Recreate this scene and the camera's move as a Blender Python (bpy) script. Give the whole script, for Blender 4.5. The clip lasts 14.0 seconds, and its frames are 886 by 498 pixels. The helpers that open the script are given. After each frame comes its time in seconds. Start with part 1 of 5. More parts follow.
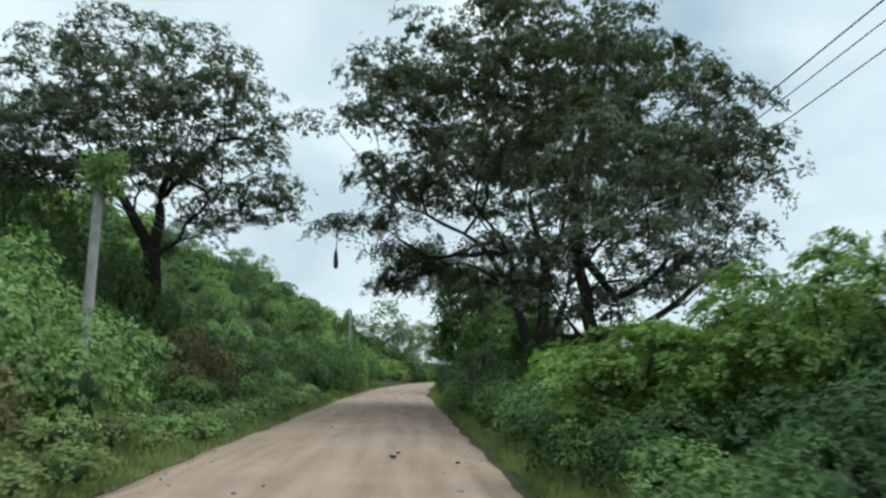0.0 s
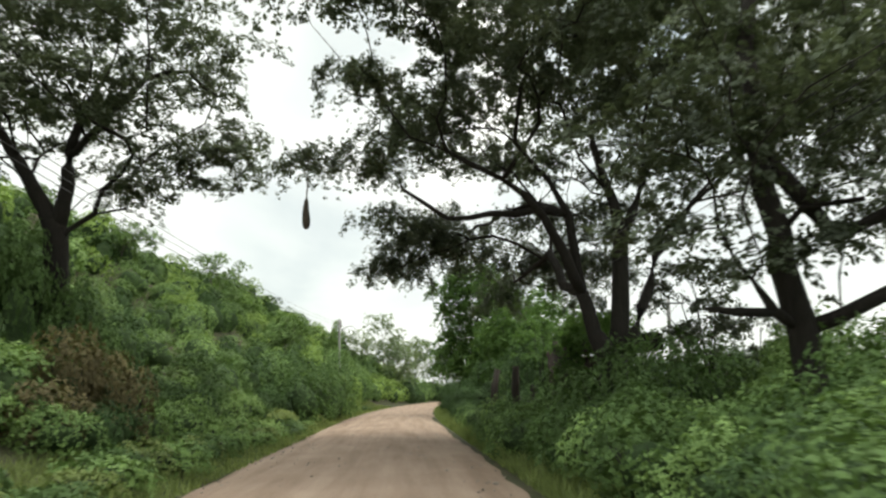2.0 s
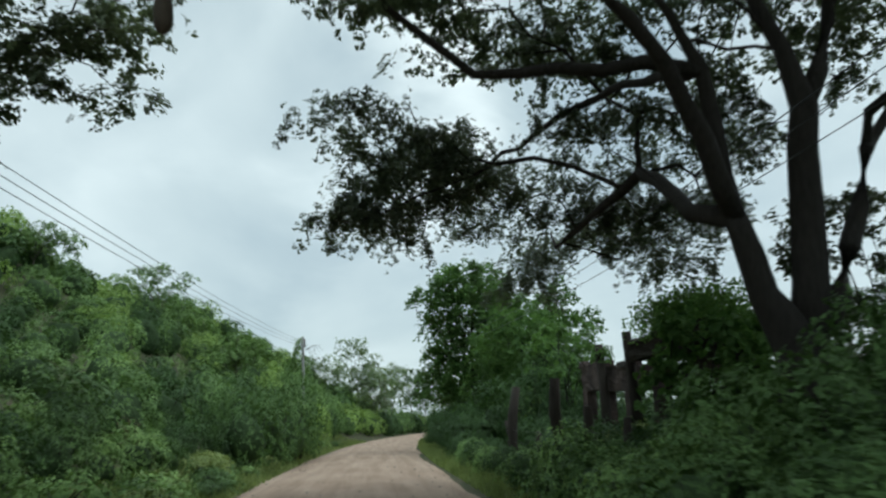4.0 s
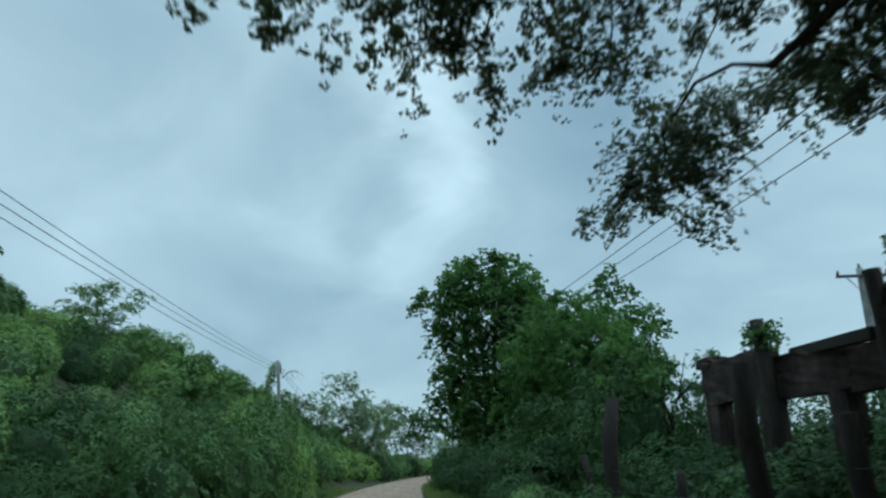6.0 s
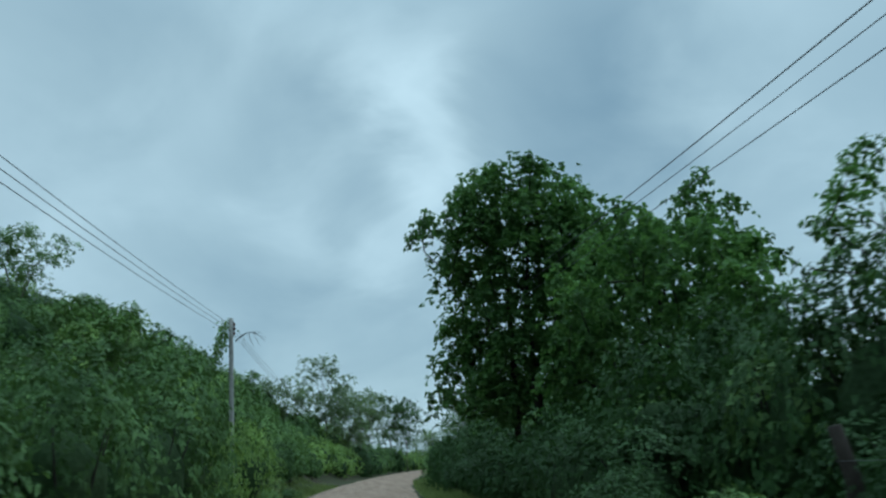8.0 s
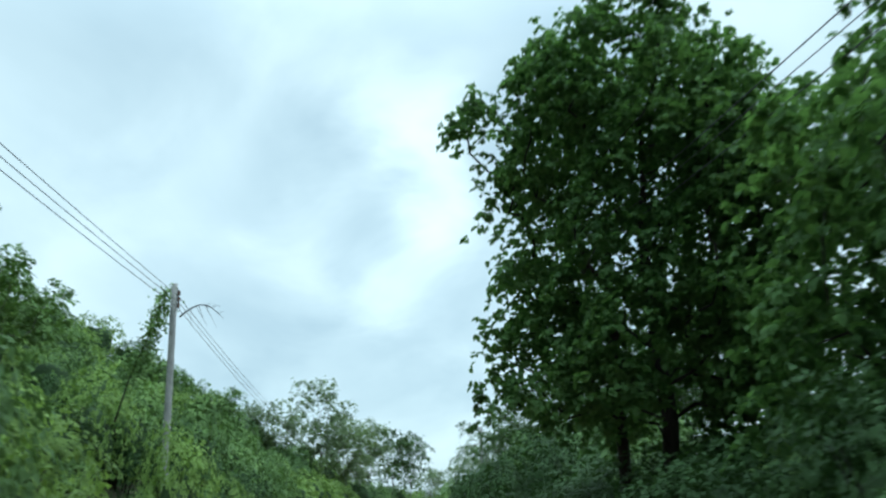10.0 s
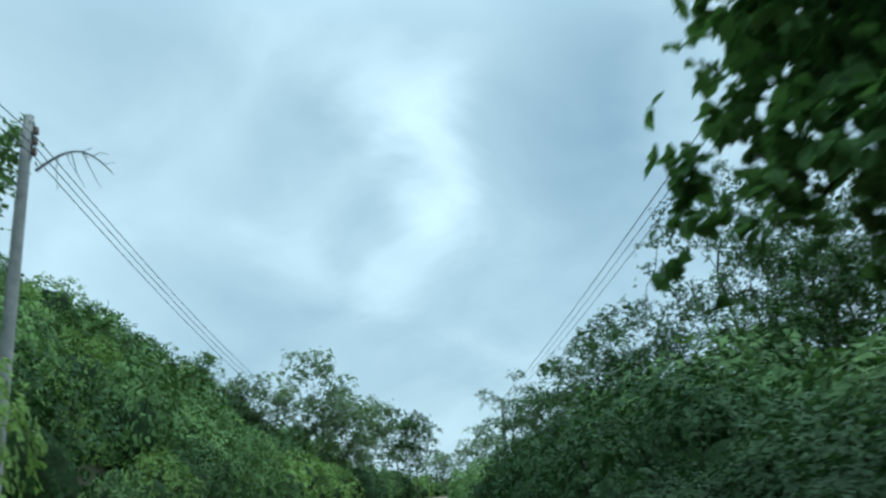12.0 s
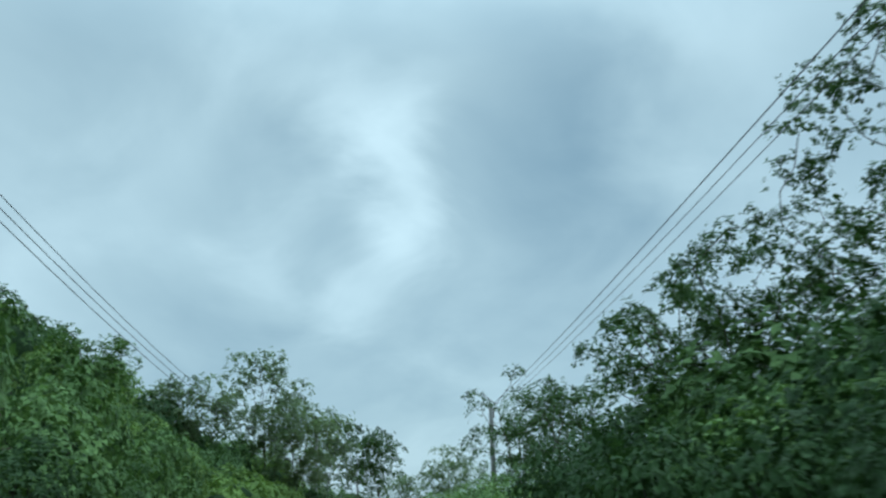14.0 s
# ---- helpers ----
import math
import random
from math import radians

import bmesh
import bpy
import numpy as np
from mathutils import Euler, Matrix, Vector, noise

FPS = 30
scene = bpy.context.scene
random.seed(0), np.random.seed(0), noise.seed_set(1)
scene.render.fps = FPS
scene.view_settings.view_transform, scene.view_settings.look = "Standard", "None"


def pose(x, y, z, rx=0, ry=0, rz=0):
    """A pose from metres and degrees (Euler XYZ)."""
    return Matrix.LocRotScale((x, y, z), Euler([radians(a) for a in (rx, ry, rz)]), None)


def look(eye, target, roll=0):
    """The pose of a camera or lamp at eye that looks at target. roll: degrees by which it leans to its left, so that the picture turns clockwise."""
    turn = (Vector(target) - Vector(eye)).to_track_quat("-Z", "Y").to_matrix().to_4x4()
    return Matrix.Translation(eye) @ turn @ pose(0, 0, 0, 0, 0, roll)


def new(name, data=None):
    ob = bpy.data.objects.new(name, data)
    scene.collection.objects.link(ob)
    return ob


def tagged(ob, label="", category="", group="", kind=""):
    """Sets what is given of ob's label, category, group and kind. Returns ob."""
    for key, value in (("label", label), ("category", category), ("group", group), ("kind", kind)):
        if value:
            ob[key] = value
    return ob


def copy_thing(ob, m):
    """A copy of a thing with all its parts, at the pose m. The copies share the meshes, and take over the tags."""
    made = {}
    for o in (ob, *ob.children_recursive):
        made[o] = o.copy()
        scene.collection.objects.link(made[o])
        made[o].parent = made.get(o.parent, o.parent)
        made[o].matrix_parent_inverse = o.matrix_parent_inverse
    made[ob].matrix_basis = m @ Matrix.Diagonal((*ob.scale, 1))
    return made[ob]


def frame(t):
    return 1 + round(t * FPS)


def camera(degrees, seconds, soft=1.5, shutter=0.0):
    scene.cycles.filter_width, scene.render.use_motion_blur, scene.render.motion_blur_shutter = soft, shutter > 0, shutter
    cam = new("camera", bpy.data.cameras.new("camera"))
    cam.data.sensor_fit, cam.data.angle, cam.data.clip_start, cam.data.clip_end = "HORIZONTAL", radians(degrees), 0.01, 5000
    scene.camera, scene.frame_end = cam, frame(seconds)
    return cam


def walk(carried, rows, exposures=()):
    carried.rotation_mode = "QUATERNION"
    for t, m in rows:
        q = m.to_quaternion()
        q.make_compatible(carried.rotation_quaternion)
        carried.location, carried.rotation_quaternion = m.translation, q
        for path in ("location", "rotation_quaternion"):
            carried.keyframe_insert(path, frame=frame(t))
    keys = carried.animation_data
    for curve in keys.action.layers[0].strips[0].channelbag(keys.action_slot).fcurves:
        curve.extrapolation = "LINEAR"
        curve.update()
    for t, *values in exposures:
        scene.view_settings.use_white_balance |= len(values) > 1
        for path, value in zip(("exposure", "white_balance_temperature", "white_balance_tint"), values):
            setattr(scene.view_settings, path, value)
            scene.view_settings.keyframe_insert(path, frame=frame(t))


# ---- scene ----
cam = camera(55.3, 14.0, soft=2.4, shutter=0.45)
# seconds, place in metres, turn in degrees
ROWS = [
    (0.0, 0.047, -0.000, 1.625, 98.41, -0.72, -2.47),
    (0.5, -0.116, 3.041, 1.599, 97.51, -0.52, -2.87),
    (1.0, -0.265, 6.148, 1.583, 98.10, -0.05, -2.74),
    (1.5, -0.386, 9.273, 1.592, 99.16, 0.46, -2.31),
    (2.0, -0.461, 12.338, 1.604, 99.70, 0.45, -2.87),
    (4.5, -0.694, 27.804, 1.559, 102.63, 1.93, -4.60),
    (5.0, -0.769, 30.937, 1.567, 103.80, 2.44, -3.88),
    (5.5, -0.831, 34.065, 1.579, 104.61, 2.84, -4.38),
    (6.0, -0.862, 37.111, 1.576, 104.41, 3.39, -5.01),
    (6.5, -0.917, 40.231, 1.539, 104.13, 4.17, -5.52),
    (7.0, -0.920, 43.312, 1.503, 103.84, 3.91, -5.75),
    (9.5, -0.639, 58.828, 1.480, 105.92, 1.88, -6.46),
    (10.0, -0.559, 61.927, 1.491, 106.71, 1.63, -6.30),
    (10.5, -0.453, 64.961, 1.501, 106.61, 1.93, -6.01),
    (11.0, -0.372, 67.943, 1.521, 106.09, 3.44, -5.57),
    (11.5, -0.311, 70.769, 1.541, 105.81, 3.18, -5.82),
    (12.0, -0.234, 73.558, 1.551, 105.75, 2.27, -6.14),
    (12.5, -0.152, 76.276, 1.564, 105.27, 2.92, -5.94),
    (13.0, -0.079, 79.070, 1.584, 105.79, 3.78, -7.03),
    (13.5, 0.018, 81.998, 1.637, 106.52, 3.40, -8.40),
    (14.0, 0.176, 85.000, 1.702, 107.21, 1.68, -8.86),
]
EXPOSURES = [(0.0, 0.3, 6050, 2), (1.0, 0.5, 6700, 7), (1.5, 0.36, 7000, 8), (2.0, 0.66, 7200, 8), (4.3, 0.0, 5850, -2), (5.5, -0.18, 5230, -8), (7.0, -0.43, 5150, -9), (9.5, 0.0, 5250, -8), (10.0, 0.3, 5520, -6), (11.0, 0.0, 5250, -9), (12.0, 0.0, 5180, -9), (12.7, -0.22, 5200, -9), (14.0, -0.22, 5250, -9)]
walk(cam, [(t, pose(x, y, z, rx, ry, rz)) for t, x, y, z, rx, ry, rz in ROWS], EXPOSURES)

# ---- sky and sun: overcast, the sun behind cloud, high on the right ----
SUN_UP, SUN_TURN = radians(60), radians(80)
world = bpy.data.worlds.new("overcast")
scene.world = world
world.use_nodes = True
wn, wl = world.node_tree.nodes, world.node_tree.links
wn.clear()


def wnode(kind, **sets):
    n = wn.new(kind)
    for k, v in sets.items():
        n.inputs[k].default_value = v
    return n


sky = wn.new("ShaderNodeTexSky")
sky.sky_type, sky.sun_disc = "NISHITA", False
sky.sun_elevation, sky.sun_rotation = SUN_UP, SUN_TURN
coord = wn.new("ShaderNodeTexCoord")
# cloud sheet: the direction laid on a flat ceiling
sep = wn.new("ShaderNodeSeparateXYZ")
wl.new(coord.outputs["Generated"], sep.inputs[0])
up = wn.new("ShaderNodeMath")
up.operation = "MAXIMUM"
up.inputs[1].default_value = 0.0
wl.new(sep.outputs["Z"], up.inputs[0])
lift = wn.new("ShaderNodeMath")
lift.operation = "ADD"
lift.inputs[1].default_value = 0.45
wl.new(up.outputs[0], lift.inputs[0])
flat = wn.new("ShaderNodeVectorMath")
flat.operation = "DIVIDE"
comb = wn.new("ShaderNodeCombineXYZ")
for k in "XYZ":
    wl.new(lift.outputs[0], comb.inputs[k])
wl.new(coord.outputs["Generated"], flat.inputs[0])
wl.new(comb.outputs[0], flat.inputs[1])
shift = wn.new("ShaderNodeVectorMath")
shift.operation = "ADD"
shift.inputs[1].default_value = (3.1, 1.7, 0.0)
wl.new(flat.outputs[0], shift.inputs[0])
big = wnode("ShaderNodeTexNoise", Scale=1.15, Detail=6.0, Roughness=0.5, Distortion=0.5)
small = wnode("ShaderNodeTexNoise", Scale=3.2, Detail=5.0, Roughness=0.5, Distortion=0.4)
wl.new(shift.outputs[0], big.inputs["Vector"])
wl.new(shift.outputs[0], small.inputs["Vector"])
blend = wn.new("ShaderNodeMix")
blend.data_type = "FLOAT"
blend.inputs["Factor"].default_value = 0.42
wl.new(big.outputs["Fac"], blend.inputs["A"])
wl.new(small.outputs["Fac"], blend.inputs["B"])
ramp = wn.new("ShaderNodeValToRGB")
ramp.color_ramp.elements.new(0.5)
for e, (pos, col) in zip(ramp.color_ramp.elements, [(0.2, (3.7, 4.55, 5.2)), (0.5, (6.6, 7.25, 7.5)), (0.82, (10.6, 11.0, 11.0))]):
    e.position, e.color = pos, (*col, 1)
# the ragged masses of the cloud sheet: way to the middle, reach, and how much lighter or darker than the sheet
warp = wn.new("ShaderNodeVectorMath")
warp.operation = "MULTIPLY_ADD"
warp.inputs[1].default_value, warp.inputs[2].default_value = (0.34, 0.34, 0.34), (-0.17, -0.17, -0.17)
wl.new(small.outputs["Color"], warp.inputs[0])
bent = wn.new("ShaderNodeVectorMath")
wl.new(warp.outputs[0], bent.inputs[0])
wl.new(coord.outputs["Generated"], bent.inputs[1])
CLOUDS = [(-0.085, 0.925, 0.377, 0.09, -0.10), (-0.02, 0.932, 0.36, 0.09, -0.12), (0.04, 0.94, 0.335, 0.07, -0.08), (0.085, 0.897, 0.433, 0.09, 0.12), (-0.05, 0.9, 0.43, 0.12, 0.05),
          (0.131, 0.917, 0.378, 0.07, 0.16), (0.155, 0.936, 0.314, 0.06, 0.2), (0.03, 0.957, 0.287, 0.12, 0.15), (0.084, 0.969, 0.234, 0.09, 0.12),
          (0.27, 0.89, 0.38, 0.13, -0.09), (0.21, 0.86, 0.47, 0.12, -0.08), (0.36, 0.87, 0.33, 0.18, -0.08), (-0.125, 0.961, 0.248, 0.12, -0.12),
          (0.10, 0.977, 0.16, 0.14, -0.12), (-0.17, 0.92, 0.35, 0.12, 0.08), (-0.2, 0.86, 0.46, 0.18, -0.08), (0.42, 0.79, 0.44, 0.14, 0.12)]
total = None
for cx, cy, cz, reach, gain in CLOUDS:
    apart = wn.new("ShaderNodeVectorMath")
    apart.operation = "DISTANCE"
    apart.inputs[1].default_value = (cx, cy, cz)
    wl.new(bent.outputs[0], apart.inputs[0])
    fall = wn.new("ShaderNodeMapRange")
    fall.interpolation_type = "SMOOTHERSTEP"
    for key, value in (("From Min", 0.0), ("From Max", reach * 1.5), ("To Min", gain), ("To Max", 0.0)):
        fall.inputs[key].default_value = value
    wl.new(apart.outputs["Value"], fall.inputs["Value"])
    if total is None:
        total = fall.outputs["Result"]
    else:
        more = wn.new("ShaderNodeMath")
        wl.new(total, more.inputs[0])
        wl.new(fall.outputs["Result"], more.inputs[1])
        total = more.outputs[0]
shade = wn.new("ShaderNodeMath")
wl.new(total, shade.inputs[0])
wl.new(blend.outputs["Result"], shade.inputs[1])
wl.new(shade.outputs[0], ramp.inputs["Fac"])
cover = wn.new("ShaderNodeMix")
cover.data_type = "RGBA"
cover.inputs["Factor"].default_value = 0.88
wl.new(sky.outputs["Color"], cover.inputs["A"])
wl.new(ramp.outputs["Color"], cover.inputs["B"])
back = wnode("ShaderNodeBackground", Strength=0.1)
# an overcast sky is brightest overhead
zenith = wn.new("ShaderNodeMapRange")
zenith.interpolation_type = "SMOOTHSTEP"
for key, value in (("From Min", 0.46), ("From Max", 0.95), ("To Min", 1.0), ("To Max", 2.8)):
    zenith.inputs[key].default_value = value
wl.new(sep.outputs["Z"], zenith.inputs["Value"])
graded = wn.new("ShaderNodeVectorMath")
graded.operation = "SCALE"
wl.new(cover.outputs["Result"], graded.inputs[0])
wl.new(zenith.outputs["Result"], graded.inputs["Scale"])
wl.new(graded.outputs[0], back.inputs["Color"])
wout = wn.new("ShaderNodeOutputWorld")
wl.new(back.outputs[0], wout.inputs["Surface"])

sun = new("sun", bpy.data.lights.new("sun", "SUN"))
sun.data.energy, sun.data.angle, sun.data.color = 0.95, radians(20), (1.0, 0.96, 0.9)
# the sun stands to the right of the road, somewhat ahead
sun_way = Vector((math.sin(SUN_TURN) * math.cos(SUN_UP), math.cos(SUN_TURN) * math.cos(SUN_UP), math.sin(SUN_UP)))
sun.matrix_world = look(sun_way * 60, (0, 0, 0))

# ---- materials ----


def material(name, rough=0.7, metal=0.0, spec=0.4):
    m = bpy.data.materials.new(name)
    m.use_nodes = True
    p = m.node_tree.nodes["Principled BSDF"]
    p.inputs["Roughness"].default_value = rough
    p.inputs["Metallic"].default_value = metal
    p.inputs["Specular IOR Level"].default_value = spec
    return m, m.node_tree.nodes, m.node_tree.links, p


def noise_node(n, l, scale, detail=4.0, rough=0.55, vector=None):
    t = n.new("ShaderNodeTexNoise")
    t.inputs["Scale"].default_value, t.inputs["Detail"].default_value, t.inputs["Roughness"].default_value = scale, detail, rough
    if vector is not None:
        l.new(vector, t.inputs["Vector"])
    return t.outputs["Fac"]


def ramp_node(n, l, fac, stops):
    r = n.new("ShaderNodeValToRGB")
    while len(r.color_ramp.elements) < len(stops):
        r.color_ramp.elements.new(0.5)
    for e, (pos, col) in zip(r.color_ramp.elements, stops):
        e.position, e.color = pos, (*col, 1)
    l.new(fac, r.inputs["Fac"])
    return r.outputs["Color"]


def mix_node(n, l, a, b, fac, mode="MIX"):
    x = n.new("ShaderNodeMix")
    x.data_type, x.blend_type = "RGBA", mode
    for key, v in (("A", a), ("B", b), ("Factor", fac)):
        if isinstance(v, tuple):
            x.inputs[key].default_value = (*v, 1)
        elif isinstance(v, float):
            x.inputs[key].default_value = v
        else:
            l.new(v, x.inputs[key])
    return x.outputs["Result"]


def bump_node(n, l, height, strength, distance, p):
    b = n.new("ShaderNodeBump")
    b.inputs["Strength"].default_value, b.inputs["Distance"].default_value = strength, distance
    l.new(height, b.inputs["Height"])
    l.new(b.outputs["Normal"], p.inputs["Normal"])


def world_vector(n):
    return n.new("ShaderNodeNewGeometry").outputs["Position"]


def leaf_material(name, dark, mid, light, through_light=0.3, patch=0.6, gloss=0.16):
    """Leaves: each blade its own green, with paler and darker patches a few metres wide that partly stand in for lit
    tops and shaded gaps.
    """
    m, n, l, p = material(name, 0.62, 0.0, gloss)
    geo = n.new("ShaderNodeNewGeometry")
    one = ramp_node(n, l, geo.outputs["Random Per Island"], [(0.0, tuple(0.5 * (a + b) for a, b in zip(dark, mid))), (0.5, mid), (1.0, tuple(0.5 * (a + b) for a, b in zip(light, mid)))])
    field = noise_node(n, l, patch, 3.0, 0.6, geo.outputs["Position"])
    tint = ramp_node(n, l, field, [(0.32, tuple(c * 0.5 for c in mid)), (0.7, tuple(min(1, c * 1.35) for c in light))])
    col = mix_node(n, l, one, tint, 0.6)
    cells = n.new("ShaderNodeTexVoronoi")
    cells.inputs["Scale"].default_value = 9.0
    l.new(geo.outputs["Position"], cells.inputs["Vector"])
    grain = ramp_node(n, l, cells.outputs["Color"], [(0.1, (0.72, 0.74, 0.72)), (0.9, (1.2, 1.19, 1.14))])
    col = mix_node(n, l, col, grain, 0.8, "MULTIPLY")
    l.new(col, p.inputs["Base Color"])
    bump_node(n, l, cells.outputs["Distance"], 0.4, 0.06, p)
    t = n.new("ShaderNodeBsdfTranslucent")
    l.new(mix_node(n, l, col, (0.9, 1.0, 0.3), 0.5, "MULTIPLY"), t.inputs["Color"])
    mix = n.new("ShaderNodeMixShader")
    mix.inputs["Fac"].default_value = through_light
    l.new(p.outputs[0], mix.inputs[1])
    l.new(t.outputs[0], mix.inputs[2])
    l.new(mix.outputs[0], n["Material Output"].inputs["Surface"])
    return m


def bark_material(name, a, b):
    m, n, l, p = material(name, 0.9, 0.0, 0.15)
    tc = n.new("ShaderNodeTexCoord")
    mp = n.new("ShaderNodeMapping")
    mp.inputs["Scale"].default_value = (7, 7, 1.6)
    l.new(tc.outputs["Object"], mp.inputs["Vector"])
    f = noise_node(n, l, 2.0, 8.0, 0.65, mp.outputs[0])
    g = noise_node(n, l, 0.7, 3.0, 0.5, tc.outputs["Object"])
    c = ramp_node(n, l, f, [(0.3, a), (0.7, b)])
    l.new(mix_node(n, l, c, tuple(0.5 * (i + j) for i, j in zip(a, b)), g), p.inputs["Base Color"])
    bump_node(n, l, f, 0.8, 0.04, p)
    return m


def ground_material(name, stops, scale, rough=0.95, bump=0.03):
    m, n, l, p = material(name, rough, 0.0, 0.15)
    pos = world_vector(n)
    wide = noise_node(n, l, scale, 6.0, 0.6, pos)
    fine = noise_node(n, l, scale * 26, 6.0, 0.7, pos)
    c = ramp_node(n, l, wide, stops)
    c = mix_node(n, l, c, ramp_node(n, l, fine, [(0.3, (0.55, 0.55, 0.55)), (0.7, (1.25, 1.22, 1.18))]), 0.75, "MULTIPLY")
    l.new(c, p.inputs["Base Color"])
    bump_node(n, l, fine, 0.6, bump, p)
    return m


MAT_GROUND = ground_material("dark_soil_and_moss", [(0.3, (0.034, 0.044, 0.018)), (0.5, (0.05, 0.054, 0.026)), (0.75, (0.088, 0.07, 0.047))], 0.5)
MAT_GRASS = leaf_material("verge_grass", (0.104, 0.152, 0.044), (0.176, 0.232, 0.076), (0.256, 0.304, 0.120), 0.35, 0.8)
MAT_HILL = leaf_material("scrub_leaves", (0.056, 0.104, 0.036), (0.112, 0.196, 0.064), (0.19, 0.284, 0.092), 0.24, 0.75)
MAT_VINE = leaf_material("vine_leaves", (0.076, 0.142, 0.05), (0.15, 0.254, 0.084), (0.246, 0.356, 0.12), 0.24, 0.9)
MAT_LIME = leaf_material("young_green_leaves", (0.085, 0.15, 0.034), (0.135, 0.222, 0.052), (0.2, 0.3, 0.078), 0.42, 0.7)
MAT_RAIN = leaf_material("fine_feathered_leaves", (0.064, 0.078, 0.06), (0.092, 0.112, 0.078), (0.128, 0.154, 0.1), 0.34, 0.4)
MAT_TEAK = leaf_material("broad_leaves", (0.052, 0.106, 0.038), (0.092, 0.174, 0.056), (0.152, 0.25, 0.082), 0.52, 0.4)
# deeper green, partly shade of hedge, verge and crown put into leaf colour
MAT_DEEP = leaf_material("deep_green_leaves", (0.04, 0.08, 0.028), (0.074, 0.136, 0.045), (0.122, 0.196, 0.064), 0.24, 0.6)
# leaf green lowered to stand in for shade under crowns and in hedges
MAT_DARK = leaf_material("leaves_darkened_for_shade", (0.024, 0.05, 0.018), (0.042, 0.083, 0.027), (0.068, 0.122, 0.041), 0.25, 0.6)
# yellow-green creepers, their colour also lightened in place of veiling glare
MAT_FRESH = leaf_material("creeper_leaves_lifted_for_glare", (0.105, 0.175, 0.046), (0.185, 0.285, 0.078), (0.285, 0.395, 0.118), 0.38, 0.35)
# distance haze put into the leaf colour as a paler green
MAT_FAR = leaf_material("leaves_paled_for_haze", (0.12, 0.172, 0.092), (0.185, 0.25, 0.135), (0.25, 0.315, 0.175), 0.48, 0.2)
MAT_DRY = leaf_material("withered_leaves", (0.080, 0.068, 0.034), (0.136, 0.112, 0.056), (0.200, 0.168, 0.084), 0.3, 0.8)
# dark hull colour standing in for the shade between leaves
MAT_INNER_SHADE = leaf_material("inner_shade_hull", (0.028, 0.05, 0.024), (0.045, 0.076, 0.035), (0.07, 0.105, 0.048), 0.15, 0.6, 0.02)
MAT_BARK = bark_material("dark_bark", (0.015, 0.0135, 0.012), (0.05, 0.044, 0.038))
MAT_PALE = bark_material("grey_bark", (0.06, 0.055, 0.045), (0.17, 0.155, 0.13))
MAT_WOOD = bark_material("weathered_timber", (0.02, 0.017, 0.014), (0.06, 0.05, 0.042))
MAT_NEST = bark_material("woven_dry_fibre", (0.03, 0.025, 0.02), (0.09, 0.07, 0.05))


def road_material():
    m, n, l, p = material("packed_earth", 0.92, 0.0, 0.2)
    pos = world_vector(n)
    wide = noise_node(n, l, 0.35, 5.0, 0.6, pos)
    mp = n.new("ShaderNodeMapping")
    mp.inputs["Scale"].default_value = (2.2, 0.12, 1.0)
    l.new(pos, mp.inputs["Vector"])
    tracks = noise_node(n, l, 1.0, 5.0, 0.55, mp.outputs[0])
    fine = noise_node(n, l, 22.0, 8.0, 0.7, pos)
    c = ramp_node(n, l, wide, [(0.28, (0.19, 0.128, 0.09)), (0.5, (0.258, 0.186, 0.138)), (0.75, (0.335, 0.253, 0.194))])
    c = mix_node(n, l, c, ramp_node(n, l, tracks, [(0.35, (0.18, 0.122, 0.087)), (0.65, (0.35, 0.263, 0.203))]), 0.5)
    c = mix_node(n, l, c, ramp_node(n, l, fine, [(0.3, (0.7, 0.68, 0.66)), (0.7, (1.15, 1.14, 1.12))]), 0.8, "MULTIPLY")
    l.new(c, p.inputs["Base Color"])
    bump_node(n, l, fine, 0.5, 0.015, p)
    return m


def concrete_material():
    m, n, l, p = material("weathered_concrete", 0.85, 0.0, 0.3)
    tc = n.new("ShaderNodeTexCoord").outputs["Object"]
    f = noise_node(n, l, 3.0, 6.0, 0.65, tc)
    g = noise_node(n, l, 45.0, 4.0, 0.6, tc)
    c = ramp_node(n, l, f, [(0.3, (0.2, 0.2, 0.19)), (0.7, (0.38, 0.37, 0.35))])
    l.new(c, p.inputs["Base Color"])
    bump_node(n, l, g, 0.3, 0.01, p)
    return m


def adobe_material():
    m, n, l, p = material("stained_plaster_toned_for_shade", 0.95, 0.0, 0.15)
    tc = n.new("ShaderNodeTexCoord").outputs["Object"]
    f = noise_node(n, l, 1.1, 8.0, 0.65, tc)
    g = noise_node(n, l, 16.0, 6.0, 0.65, tc)
    # stain tones all lowered to stand in for shade from the growth around
    c = ramp_node(n, l, f, [(0.3, (0.026, 0.021, 0.019)), (0.5, (0.058, 0.043, 0.038)), (0.72, (0.115, 0.085, 0.074))])
    l.new(mix_node(n, l, c, ramp_node(n, l, g, [(0.35, (0.6, 0.6, 0.6)), (0.65, (1.1, 1.1, 1.1))]), 0.7, "MULTIPLY"), p.inputs["Base Color"])
    bump_node(n, l, g, 0.7, 0.03, p)
    return m


MAT_ROAD, MAT_CONCRETE, MAT_ADOBE = road_material(), concrete_material(), adobe_material()
MAT_WIRE, _n, _l, _p = material("aluminium_cable", 0.5, 0.6, 0.5)
_p.inputs["Base Color"].default_value = (0.06, 0.06, 0.065, 1)
MAT_STEEL, _n, _l, _p = material("galvanised_steel", 0.6, 0.8, 0.5)
_p.inputs["Base Color"].default_value = (0.14, 0.14, 0.145, 1)
